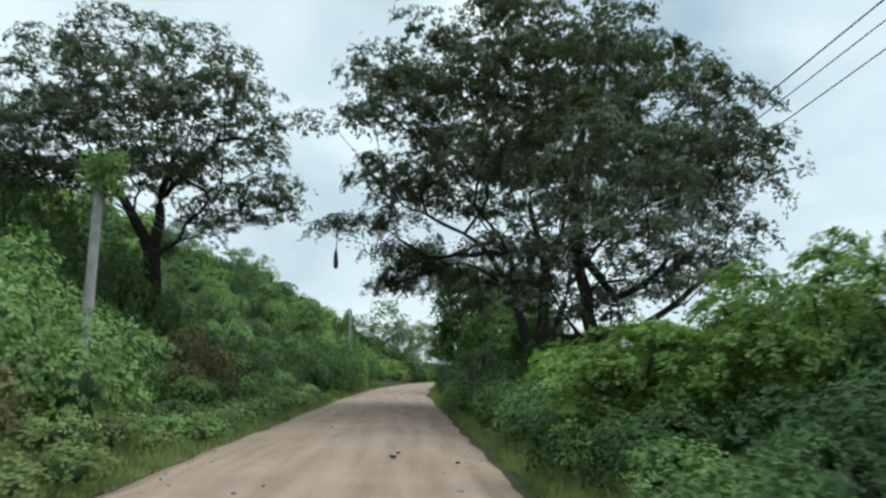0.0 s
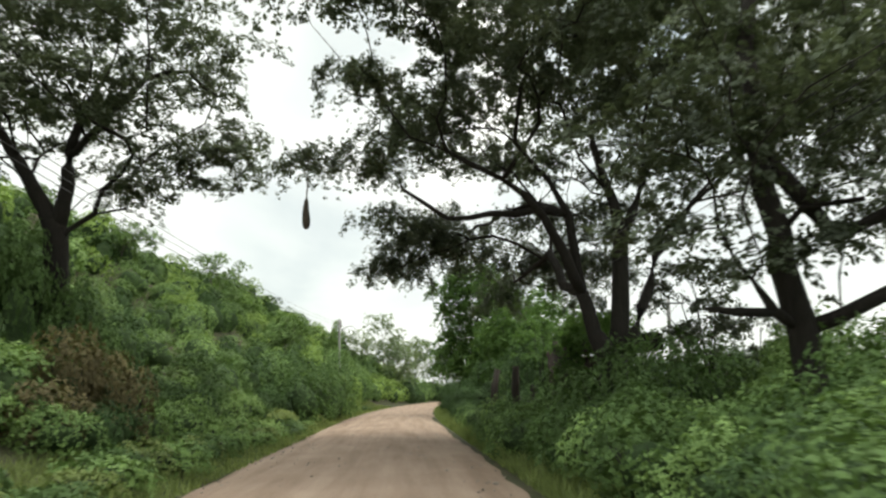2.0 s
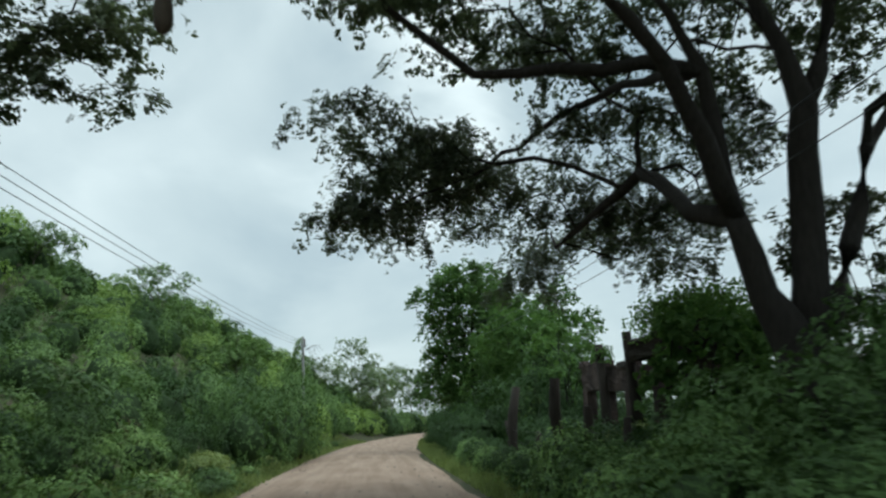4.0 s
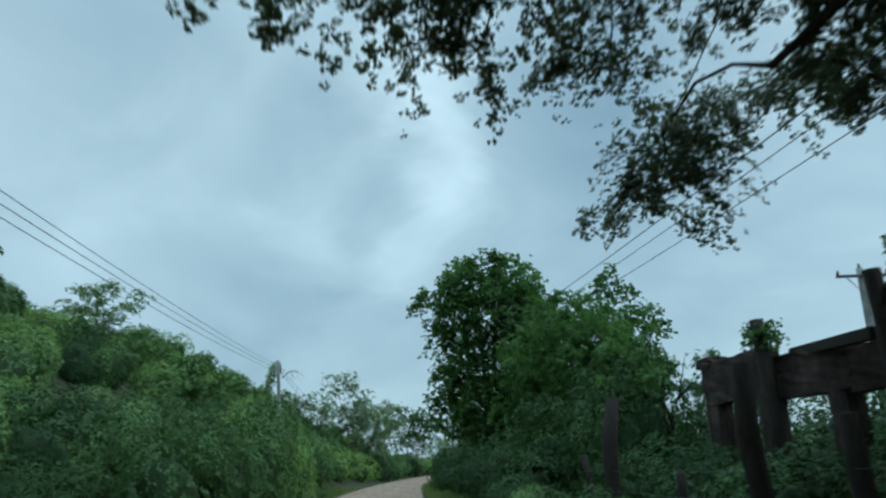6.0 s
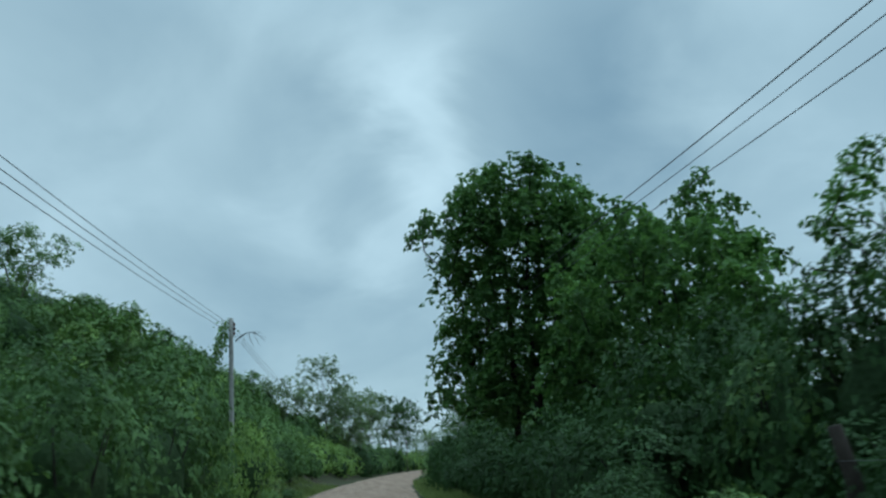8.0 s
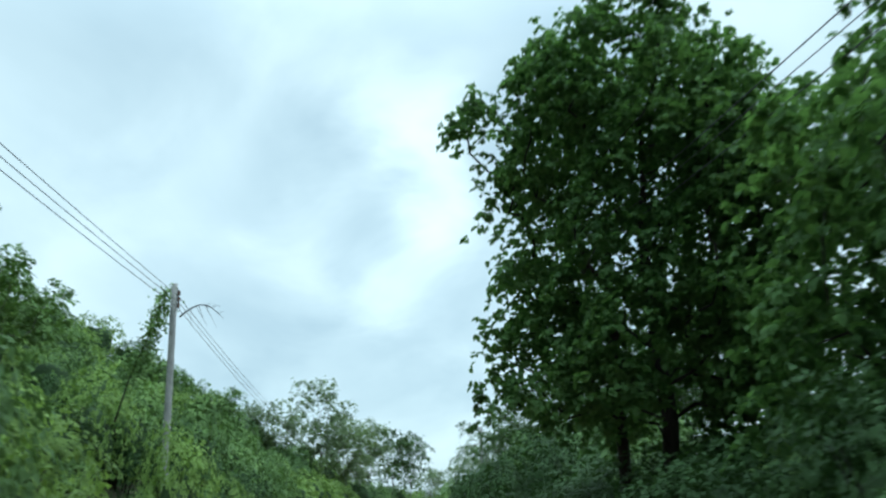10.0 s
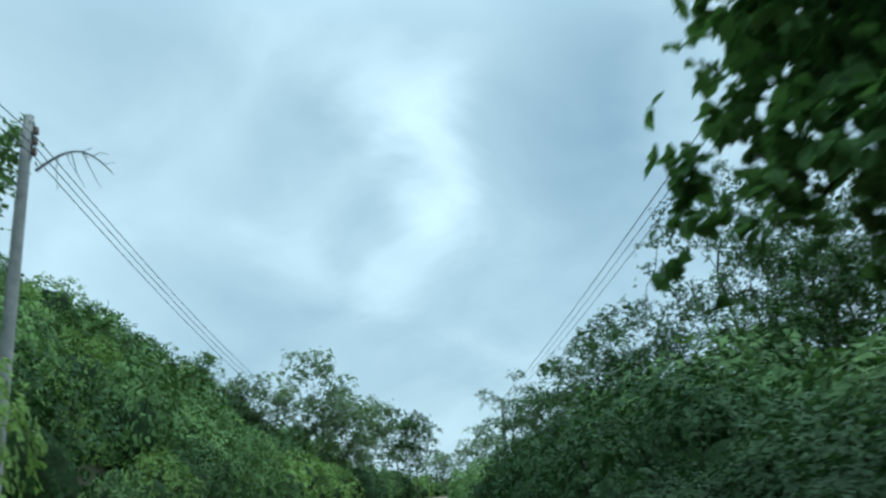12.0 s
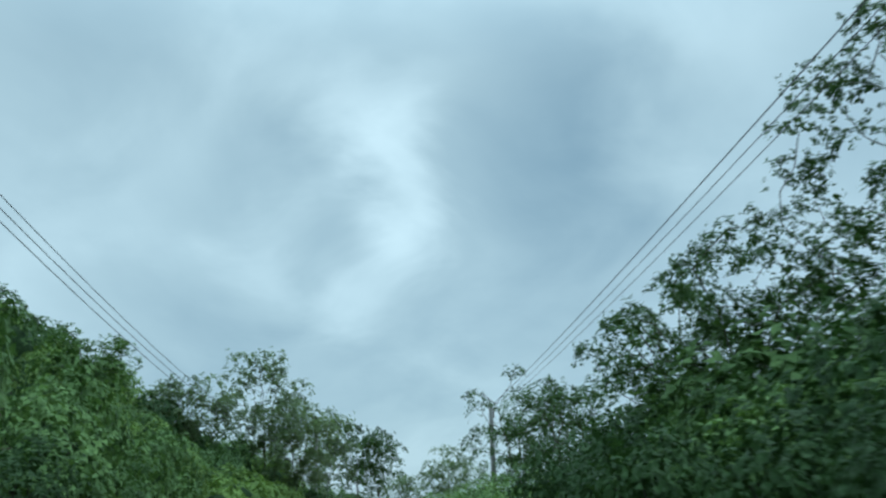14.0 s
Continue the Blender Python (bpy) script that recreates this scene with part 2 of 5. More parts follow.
MAT_PORCELAIN, _n, _l, _p = material("brown_porcelain", 0.25, 0.0, 0.5)
_p.inputs["Base Color"].default_value = (0.12, 0.07, 0.05, 1)
MAT_STONE = ground_material("field_stone", [(0.3, (0.16, 0.14, 0.12)), (0.7, (0.34, 0.31, 0.27))], 6.0)

# ---- mesh helpers ----
rng = np.random.default_rng(7)


def raw_mesh(name, verts, faces, mat, smooth=False):
    me = bpy.data.meshes.new(name)
    me.from_pydata([tuple(v) for v in verts], [], faces)
    me.materials.append(mat)
    if smooth:
        me.polygons.foreach_set("use_smooth", [True] * len(me.polygons))
    me.update()
    return me


def array_mesh(name, verts, faces, mat, smooth=False, inner=0):
    """A mesh from arrays: verts n x 3, faces m x k. The last so many faces, if any, are a bush's dark hull, coloured
    for the shade inside it.
    """
    me = bpy.data.meshes.new(name)
    verts, faces = np.asarray(verts, np.float32), np.asarray(faces, np.int32)
    me.vertices.add(len(verts))
    me.vertices.foreach_set("co", verts.ravel())
    k = faces.shape[1]
    me.loops.add(faces.size)
    me.loops.foreach_set("vertex_index", faces.ravel())
    me.polygons.add(len(faces))
    me.polygons.foreach_set("loop_start", np.arange(len(faces), dtype=np.int32) * k)
    me.update(calc_edges=True)
    me.polygons.foreach_set("use_smooth", np.full(len(faces), smooth) if np.ndim(smooth) == 0 else smooth)
    me.materials.append(mat)
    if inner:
        me.materials.append(MAT_INNER_SHADE)
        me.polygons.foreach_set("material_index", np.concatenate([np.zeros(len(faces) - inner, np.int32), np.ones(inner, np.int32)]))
    return me


def thing(name, place, label, category, group="", kind=""):
    ob = new(name)
    ob.matrix_basis = Matrix.Translation(place)
    ob.empty_display_size = 0.2
    return tagged(ob, label, category, group, kind)


def child(name, me, parent, label=""):
    ob = new(name, me)
    ob.parent = parent
    return tagged(ob, label) if label else ob


def part(name, bm, mat, parent, label=""):
    me = bpy.data.meshes.new(name)
    bm.to_mesh(me)
    bm.free()
    me.materials.append(mat)
    return child(name, me, parent, label)


def unit(v):
    return v / np.maximum(np.linalg.norm(v, axis=-1, keepdims=True), 1e-9)


def blades(base, axis, normals, length, width, fold=0.25, broad=False):
    """Leaf blades as arrays: folded ones of four corners, broad oval ones of six, small ones of three."""
    n = len(base)
    side = unit(np.cross(normals, axis))
    normals = np.cross(axis, side)
    length = (length * rng.uniform(0.65, 1.3, n))[:, None]
    width = (width * rng.uniform(0.7, 1.25, n))[:, None]
    if broad == "small":
        v = np.stack([base, base + axis * length * 0.62 + side * width * 0.55, base + axis * length * 0.85 - side * width * 0.45], 1)
        faces = np.arange(3 * n).reshape(n, 3)
    elif not broad:
        v = np.stack([base, base + axis * length * 0.45 + side * width / 2 + normals * width * fold,
                      base + axis * length, base + axis * length * 0.45 - side * width / 2 + normals * width * fold], 1)
        f = np.arange(4 * n).reshape(n, 4)
        faces = np.concatenate([f[:, [0, 1, 2]], f[:, [0, 2, 3]]])
    else:
        e = normals * width * fold
        v = np.stack([base, base + axis * length * 0.28 + side * width * 0.46 + e, base + axis * length * 0.7 + side * width * 0.4 + e,
                      base + axis * length - normals * length * 0.08,
                      base + axis * length * 0.7 - side * width * 0.4 + e, base + axis * length * 0.28 - side * width * 0.46 + e], 1)
        f = np.arange(6 * n).reshape(n, 6)
        faces = np.concatenate([f[:, [0, 1, 2, 3]], f[:, [0, 3, 4, 5]]])
    return v.reshape(-1, 3), faces


def leaves(centres, normals, length, width, fold=0.25, broad=False, droop=0.0):
    """Single leaves lying every way round their middles."""
    normals = unit(normals)
    axis = unit(np.cross(normals, rng.normal(size=normals.shape)))
    if droop:
        axis = unit(axis + np.array([0, 0, -droop]))
    return blades(centres - axis * np.mean(length) / 2, axis, normals, length, width, fold, broad)


def fans(centres, normals, per, length, width, fold=0.2, broad=False, droop=0.3, rise=0.3):
    """Tufts of leaves: each fans out from a twig's end and hangs a little."""
    n = len(centres)
    normals = unit(normals)
    a = unit(np.cross(normals, rng.normal(size=(n, 3))))
    b = np.cross(normals, a)
    ang = rng.uniform(0, 2 * np.pi, (n, per))
    out = np.cos(ang)[..., None] * a[:, None] + np.sin(ang)[..., None] * b[:, None]
    axis = unit(out + normals[:, None] * rng.uniform(-0.2, 2 * rise, (n, per, 1)) - np.array([0, 0, 1.0]) * droop * rng.uniform(0.3, 1.7, (n, per, 1)))
    face = unit(normals[:, None] + 0.18 * rng.normal(size=(n, per, 3)) + np.array([0, 0, 0.15]))
    start = centres[:, None] + axis * 0.12 * np.mean(length)
    if np.ndim(length):
        length, width = np.repeat(length, per), np.repeat(width, per)
    return blades(start.reshape(-1, 3), axis.reshape(-1, 3), face.reshape(-1, 3), length, width, fold, broad)


def lobed(d, seed, m=9, base=0.62, deep=0.62, size=(0.32, 0.52)):
    """How far a bush of m round lobes reaches along each way d, and which way its surface faces there."""
    pick = np.random.default_rng(seed)
    c = pick.normal(size=(m, 3))
    c[:, 2] = np.abs(c[:, 2]) * 0.9 - 0.15
    c = unit(c) * deep * pick.uniform(0.8, 1.15, (m, 1))
    rad = pick.uniform(*size, m)
    along = d @ c.T
    disc = along ** 2 - (c ** 2).sum(1)[None] + rad[None] ** 2
    far = np.where(disc > 0, along + np.sqrt(np.maximum(disc, 0)), 0)
    j = far.argmax(1)
    reach = far[np.arange(len(d)), j]
    face = np.where((reach > base)[:, None], unit(d * reach[:, None] - c[j]), d)
    return np.maximum(reach, base)[:, None], face


def tube(pts, radii, sides):
    """A tapering tube along points, as verts and quads, closed at its end."""
    pts = np.asarray(pts, float)
    d = unit(np.gradient(pts, axis=0))
    ref = np.where(np.abs(d[:, 2:3]) > 0.9, np.array([[1.0, 0, 0]]), np.array([[0, 0, 1.0]]))
    a = unit(np.cross(d, ref))
    b = np.cross(d, a)
    ang = np.linspace(0, 2 * np.pi, sides, endpoint=False)
    ring = (np.cos(ang)[None, :, None] * a[:, None, :] + np.sin(ang)[None, :, None] * b[:, None, :]) * np.asarray(radii)[:, None, None]
    v = (pts[:, None, :] + ring).reshape(-1, 3)
    f = []
    for i in range(len(pts) - 1):
        for j in range(sides):
            k = (j + 1) % sides
            f.append((i * sides + j, i * sides + k, (i + 1) * sides + k, (i + 1) * sides + j))
    f.append(tuple((len(pts) - 1) * sides + j for j in range(sides)))
    f.append(tuple(reversed(range(sides))))
    return v, f


def join(pieces):
    verts, faces, at = [], [], 0
    for v, f in pieces:
        verts.extend(v)
        faces.extend(tuple(i + at for i in q) for q in f)
        at += len(v)
    return verts, faces


def box_bm(size, bevel=0.02, cuts=0, rough=0.0):
    """A worn block: bevelled, its faces cut and jittered."""
    bm = bmesh.new()
    bmesh.ops.create_cube(bm, size=1.0)
    bmesh.ops.scale(bm, vec=size, verts=bm.verts)
    if cuts:
        bmesh.ops.subdivide_edges(bm, edges=bm.edges, cuts=cuts, use_grid_fill=True)
    if bevel and not cuts:
        bmesh.ops.bevel(bm, geom=bm.edges, offset=bevel, segments=2, affect="EDGES")
    if rough:
        for v in bm.verts:
            v.co += Vector(rng.normal(0, rough, 3))
    return bm




def ball_mesh(level):
    bm = bmesh.new()
    bmesh.ops.create_icosphere(bm, subdivisions=level, radius=1.0)
    bm.verts.index_update()
    v, f = np.array([q.co[:] for q in bm.verts]), np.array([[w.index for w in q.verts] for q in bm.faces])
    bm.free()
    return v, f


BALL, BALL_FACES = ball_mesh(2)


# ---- the lie of the land ----
def road_mid(y):
    return -1.25 + 0.00068 * np.maximum(0, np.asarray(y, float) - 58) ** 2


def wave(x, y):
    return np.sin(x * 0.31 + y * 0.17) * 0.5 + np.sin(x * 0.13 - y * 0.23 + 1.3) * 0.5


def land(x, y):
    """Height of the ground: level by the road, a hillside on the left that steepens further on."""
    x, y = np.asarray(x, float), np.asarray(y, float)
    u = x - road_mid(y)
    steep = 0.2 + 0.47 * np.clip((y - 38) / 45, 0, 1)
    steep = steep * (1 - 0.65 * np.clip((y - 150) / 60, 0, 1))
    steep = steep * (1 - np.clip((y - 205) / 45, 0, 1))
    rise = np.clip(-u - 4.6, 0, None)
    cap = 27.0
    hill = cap * np.tanh(steep * rise / cap) * (1 + 0.10 * wave(x * 0.6, y * 0.5))
    flat = 0.07 * wave(x * 3, y * 3) * np.clip((np.abs(u) - 3.2) / 2, 0, 1)
    ditch = -0.12 * np.exp(-((np.abs(u) - 3.4) / 0.5) ** 2)
    return hill + flat + ditch


def spaced(lo, hi, steps):
    return np.linspace(lo, hi, steps)


gx = np.unique(np.concatenate([spaced(-2500, -300, 8), spaced(-300, -60, 10), spaced(-60, 40, 101), spaced(40, 300, 14), spaced(300, 2500, 8)]))
gy = np.unique(np.concatenate([spaced(-2500, -200, 8), spaced(-200, -20, 8), spaced(-20, 260, 187), spaced(260, 600, 20), spaced(600, 2500, 8)]))
GX, GY = np.meshgrid(gx, gy)
GZ = land(GX, GY)
inside = (np.abs(GX - road_mid(GY)) < 3.05) & (GY < 300) & (GY > -60)
GZ = np.where(inside, -0.25, GZ)
nx, ny = len(gx), len(gy)
idx = np.arange(nx * ny).reshape(ny, nx)
quads = np.stack([idx[:-1, :-1], idx[:-1, 1:], idx[1:, 1:], idx[1:, :-1]], -1).reshape(-1, 4)
ground_me = array_mesh("ground", np.stack([GX, GY, GZ], -1).reshape(-1, 3), quads, MAT_GROUND)
ground_me.polygons.foreach_set("use_smooth", [True] * len(ground_me.polygons))
tagged(new("ground", ground_me), "dark soil with moss and low growth", "ground", kind="structure")

# the road: crowned earth with two worn wheel tracks and ragged edges
ry = np.concatenate([spaced(-60, 0, 40), spaced(0.4, 120, 300), spaced(121, 300, 120)])
ru = spaced(-1, 1, 29)
RU, RY = np.meshgrid(ru, ry)
edge_l = 3.08 + 0.08 * np.sin(ry * 0.37) + 0.04 * np.sin(ry * 1.3 + 1)
edge_r = 3.1 + 0.1 * np.sin(ry * 0.31 + 2) + 0.04 * np.sin(ry * 1.4)
RX = road_mid(RY) + np.where(RU < 0, RU * edge_l[:, None], RU * edge_r[:, None])
off = RX - road_mid(RY)
RZ = 0.05 - 0.012 * off ** 2 - 0.035 * np.exp(-((off + 0.55) / 0.28) ** 2) - 0.035 * np.exp(-((off - 1.25) / 0.28) ** 2)
RZ = RZ + 0.02 * np.sin(RX * 2.1 + RY * 0.9) * np.sin(RY * 0.63) + rng.normal(0, 0.004, RX.shape) - 0.09 * np.clip(np.abs(RU) - 0.8, 0, 1) / 0.2
idx = np.arange(RX.size).reshape(RX.shape)
quads = np.stack([idx[:-1, :-1], idx[:-1, 1:], idx[1:, 1:], idx[1:, :-1]], -1).reshape(-1, 4)
road_me = array_mesh("road", np.stack([RX, RY, RZ], -1).reshape(-1, 3), quads, MAT_ROAD)
road_me.polygons.foreach_set("use_smooth", [True] * len(road_me.polygons))
tagged(new("road", road_me), "packed tan earth road with worn wheel tracks", "road", kind="structure")


# ---- trees ----
class Skeleton:
    """Branches as a tree of nodes, thickened by how many twigs each one carries."""

    def __init__(self):
        self.pos, self.parent, self.path, self.least = [], [], [], []

    def add(self, p, parent):
        self.pos.append(np.asarray(p, float))
        self.parent.append(parent)
        self.least.append(0.0)
        self.path.append(0.0 if parent < 0 else self.path[parent] + np.linalg.norm(self.pos[-1] - self.pos[parent]))
        return len(self.pos) - 1

    def line(self, pts, parent=-1, wobble=0.06, step=0.6, girth=None):
        last = parent
        first = len(self.pos)
        prev = self.pos[parent] if parent >= 0 else None
        for p in pts:
            p = np.asarray(p, float)
            if prev is not None:
                k = max(1, int(np.linalg.norm(p - prev) / step))
                for i in range(1, k):
                    last = self.add(prev + (p - prev) * i / k + rng.normal(0, wobble, 3), last)
            last = self.add(p, last)
            prev = p
        if girth:
            self.least[first:] = np.linspace(*girth, len(self.pos) - first)
        return last

    def reach(self, targets, clear, bend=0.12, thrift=0.45):
        """Grow a branch to each target from the node that serves it with least wood."""
        heart = np.mean([p for p in self.pos], axis=0)
        for t in sorted(targets, key=lambda q: np.linalg.norm(q - heart)):
            P = np.array(self.pos)
            cost = np.linalg.norm(P - t, axis=1) + thrift * np.array(self.path) + np.where(P[:, 2] < clear, 50, 0) + np.where(P[:, 2] > t[2] + 0.5, 6, 0)
            a = int(np.argmin(cost))
            d = t - P[a]
            n = max(2, int(np.linalg.norm(d) / 0.8))
            last = a
            sway = rng.normal(0, bend * np.linalg.norm(d), 3)
            for i in range(1, n + 1):
                s = i / n
                p = P[a] + d * s + sway * math.sin(math.pi * s) + np.array([0, 0, 0.12 * np.linalg.norm(d[:2]) * math.sin(math.pi * s)])
                last = self.add(p + rng.normal(0, 0.05, 3) * (i < n), last)

    def pieces(self, tip, power):
        """Tubes, thickest first: each with the radius at its foot."""
        n = len(self.pos)
        kids = [[] for _ in range(n)]
        for i, p in enumerate(self.parent):
            if p >= 0:
                kids[p].append(i)
        load = np.zeros(n)
        for i in range(n - 1, -1, -1):
            load[i] += 1 if not kids[i] else 0
            if self.parent[i] >= 0:
                load[self.parent[i]] += load[i]
        rad = np.maximum(tip * np.maximum(load, 1) ** power, self.least)
        out = []
        starts = [(i, -1) for i, p in enumerate(self.parent) if p < 0]
        while starts:
            i, frm = starts.pop()
            chain, rr = ([self.pos[frm]], [rad[i]]) if frm >= 0 else ([], [])
            while True:
                chain.append(self.pos[i])
                rr.append(rad[i])
                if not kids[i]:
                    break
                order = sorted(kids[i], key=lambda k: -load[k])
                starts.extend((k, i) for k in order[1:])
                i = order[0]
            rr[-1] *= 0.5
            if len(chain) > 1:
                out.append((rr[0], tube(chain, rr, 10 if rr[0] > 0.15 else 6 if rr[0] > 0.05 else 4)))
        return sorted(out, key=lambda q: -q[0])


def scatter_pads(n, inside_test, lo, hi, gap):
    """Places for foliage pads, kept apart by gap."""
    out = []
    for _ in range(n * 40):
        p = rng.uniform(lo, hi)
        if inside_test(p) and all(np.linalg.norm((p - q) * np.array([1, 1, 1.5])) > gap for q in out):
            out.append(p)
            if len(out) >= n:
                break
    return out


def pad_leaves(pads, per, rad, thick, length, width, broad=False, droop=0.0, fold=0.2, tuft=7, close=0.13):
    """Leaves of foliage pads: each a ragged dome of tufts that hang at its rim."""
    cs, ns = [], []
    for p in pads:
        r = rad * rng.uniform(0.7, 1.3)
        k = max(4, int(per * rng.uniform(0.75, 1.3) / tuft))
        hubs = 16
        ang, d = rng.uniform(0, 6.283, hubs), np.sqrt(rng.uniform(0, 1, hubs))
        hub = np.stack([np.cos(ang) * d, np.sin(ang) * d * 0.9], 1)[rng.integers(0, hubs, k)]
        hub = hub + np.clip(rng.normal(0, close, (k, 2)), -1.8 * close, 1.8 * close)
        flat = np.concatenate([hub, np.zeros((k, 1))], 1)
        d = np.hypot(hub[:, 0], hub[:, 1])
        low = rng.uniform(size=k) < 0.25
        z = thick * (0.55 - 1.15 * d ** 2) * np.where(low, rng.uniform(-0.9, 0.6, k), 1) + rng.normal(0, 0.16 * thick, k)
        cs.append(p + flat * r + np.stack([np.zeros(k), np.zeros(k), z], 1))
        ns.append(np.array([0, 0, 1.0]) + 0.9 * flat * d[:, None] + rng.normal(0, 0.3, (k, 3)))
    return fans(np.concatenate(cs), np.concatenate(ns), tuft, length, width, fold, broad, droop)


def make_tree(place, label, category, skeleton, pads, bark, leaf_mat, tip=0.018, power=0.5, per=300, rad=1.3, thick=0.5, length=0.22, width=0.1, broad=False, droop=0.0, group="", limbs=24, fine_past=None, tuft=7):
    """A tree from its skeleton and foliage pads, in its own place: trunk, main limbs, twigs, crown."""
    tree = thing("tree", place, label, category, group)
    o = np.asarray(place, float)
    skeleton.pos = [p - o for p in skeleton.pos]
    got = skeleton.pieces(tip, power)
    child("trunk", raw_mesh("trunk", *join([got[0][1]]), bark, True), tree)
    for r, g in got[1:limbs + 1]:
        child("limb", raw_mesh("limb", *join([g]), bark, True), tree)
    if len(got) > limbs + 1:
        tagged(child("twigwork", raw_mesh("twigwork", *join([g for _, g in got[limbs + 1:]]), bark, True), tree), kind="stuff")
    local = [p - o for p in pads]
    low = [fine_past is not None and q[1] + o[1] > fine_past and q[2] < 9.8 for q in local]
    fine, rest = [q for q, k in zip(local, low) if k], [q for q, k in zip(local, low) if not k]
    v, f = pad_leaves(rest, per, rad, thick, length, width, broad, droop, tuft=tuft)
    child("crown", array_mesh("crown", v, f, leaf_mat), tree)
    if fine:
        v, f = pad_leaves(fine, per * 2.0, rad * 0.76, thick * 1.1, length * 0.54, width * 0.54, broad, droop + 0.2, tuft=tuft, close=0.1)
        child("low_crown", array_mesh("low_crown", v, f, leaf_mat), tree)
    return tree


rng = np.random.default_rng(31)
# the spreading tree that overhangs the road
sk = Skeleton()
root = sk.line([(5.8, 36.8, -0.2), (5.78, 36.8, 1.2), (5.75, 36.8, 2.4)], wobble=0.02, girth=(0.58, 0.42))
a = sk.line([(5.2, 36.8, 3.3), (4.88, 36.8, 4.5)], root, 0.02, girth=(0.23, 0.2))
n1 = sk.line([(4.65, 36.7, 5.9), (4.5, 36.6, 6.8)], a, 0.03, girth=(0.16, 0.12))
sk.line([(3.9, 36.4, 7.8), (2.9, 36.2, 8.9)], n1)
sk.line([(4.7, 36.6, 8.2), (4.6, 36.4, 9.8)], n1)
sk.line([(3.6, 36.6, 6.95), (2.2, 36.5, 6.8), (0.9, 36.3, 6.6), (-0.4, 35.6, 7.3)], n1, girth=(0.12, 0.05))
sk.line([(4.3, 36.3, 5.6), (3.6, 35.8, 6.6), (2.4, 35.2, 7.5), (0.8, 34.8, 8.2)], a, girth=(0.17, 0.06))
# the bent limb that runs on along the road, and the long branch above it
sk.line([(4.5, 37.6, 4.8), (4.5, 39.0, 5.75), (4.6, 40.2, 6.25), (4.35, 41.6, 6.05), (4.3, 43.5, 6.05), (4.15, 46.0, 6.0)], a, 0.03, girth=(0.15, 0.045))
d = sk.line([(4.3, 38.0, 7.3), (4.1, 40.0, 7.9), (3.3, 42.5, 8.05), (2.35, 44.7, 7.9), (1.2, 45.4, 7.5)], n1, 0.05, girth=(0.1, 0.04))
b0 = sk.line([(5.95, 36.8, 3.4), (6.05, 36.8, 5.0), (6.08, 36.6, 6.2)], root, 0.02, girth=(0.28, 0.22))
b = sk.line([(5.9, 36.7, 7.2), (5.6, 37.0, 8.4), (5.5, 37.3, 9.8)], b0, girth=(0.15, 0.09))
sk.line([(5.0, 37.0, 8.6), (4.5, 37.2, 10.4)], b - 4)
c0 = sk.line([(6.5, 36.8, 6.9), (6.9, 37.0, 7.9)], b0, girth=(0.16, 0.12))
sk.line([(7.5, 37.4, 8.8), (9.5, 38.0, 10.2)], c0)
sk.line([(6.9, 36.8, 9.4), (7.2, 36.4, 11.0)], c0)
c = sk.line([(6.4, 36.8, 3.3), (6.9, 36.8, 4.7), (7.12, 36.8, 5.6)], root, 0.03, girth=(0.19, 0.12))
sk.line([(7.24, 36.8, 6.2)], c, girth=(0.09, 0.06))
sk.line([(7.5, 37.2, 5.9), (8.6, 37.6, 7.4)], c, girth=(0.1, 0.06))


def in_spread(p):
    wide = (9.3 - 2.9 * min(1, max(0, (p[1] - 35) / 3))) if p[0] < 5.4 else 10.0
    r = math.hypot((p[0] - 5.4) / wide, (p[1] - 36.6) / 10.2)
    if p[1] > 37.5 and p[0] < 1.5 and p[2] < 9.2:
        return False
    return r < 1 and 10.3 - 3.2 * r ** 1.8 < p[2] < 18.3 - 6.0 * r ** 2.2


pads = scatter_pads(185, in_spread, (-5, 26, 5), (16, 47, 13.4), 1.25) + scatter_pads(75, in_spread, (-4, 28, 13.6), (15, 45, 18.2), 1.5)
# the low lobes over the road, each a short row of drooping sprays
tips = [(-0.9, 43.2, 6.1, 5, 0.45, 0.3, 0.5), (-0.4, 45.0, 6.3, 5, 0.5, -0.1, 0.45), (0.4, 46.1, 6.1, 4, 0.35, -0.3, 0.5), (1.2, 45.8, 6.9, 3, 0.6, -0.5, 0.25),
                               (2.5, 47.9, 6.7, 4, 0.25, -0.35, 0.5), (3.75, 49.5, 5.3, 4, 0.12, -0.15, 0.45), (4.25, 49.5, 5.6, 3, 0.15, -0.15, 0.45), (5.2, 48.6, 6.6, 4, 0.6, -0.2, 0.15)]
inner = [(3.0, 45.0, 6.9, 4, 0.75, -0.3, 0.05), (6.0, 45.2, 6.8, 4, 0.6, -0.45, -0.1), (4.8, 40.6, 7.6, 4, 0.75, 0.15, 0.1), (3.4, 41.6, 7.7, 3, 0.8, 0.3, 0.1), (6.3, 42.0, 7.2, 3, 0.7, 0.3, 0.1), (-1.2, 40.4, 7.4, 2, 0.5, 0.2, 0.3), (-0.2, 45.0, 7.4, 4, 0.5, 0.1, 0.45), (4.0, 45.4, 6.5, 4, 0.75, -0.1, 0.05), (7.4, 44.6, 6.4, 2, 0.6, 0.3, -0.2), (-2.9, 32.8, 7.2, 4, 0.7, 0.5, 0.3), (-1.6, 35.2, 7.7, 3, 0.8, 0.3, 0.2)]
for x, y, z, n, dx, dy, dz in tips + inner:
    pads += [np.array([x + i * dx, y + i * dy, z + i * dz]) for i in range(n)]
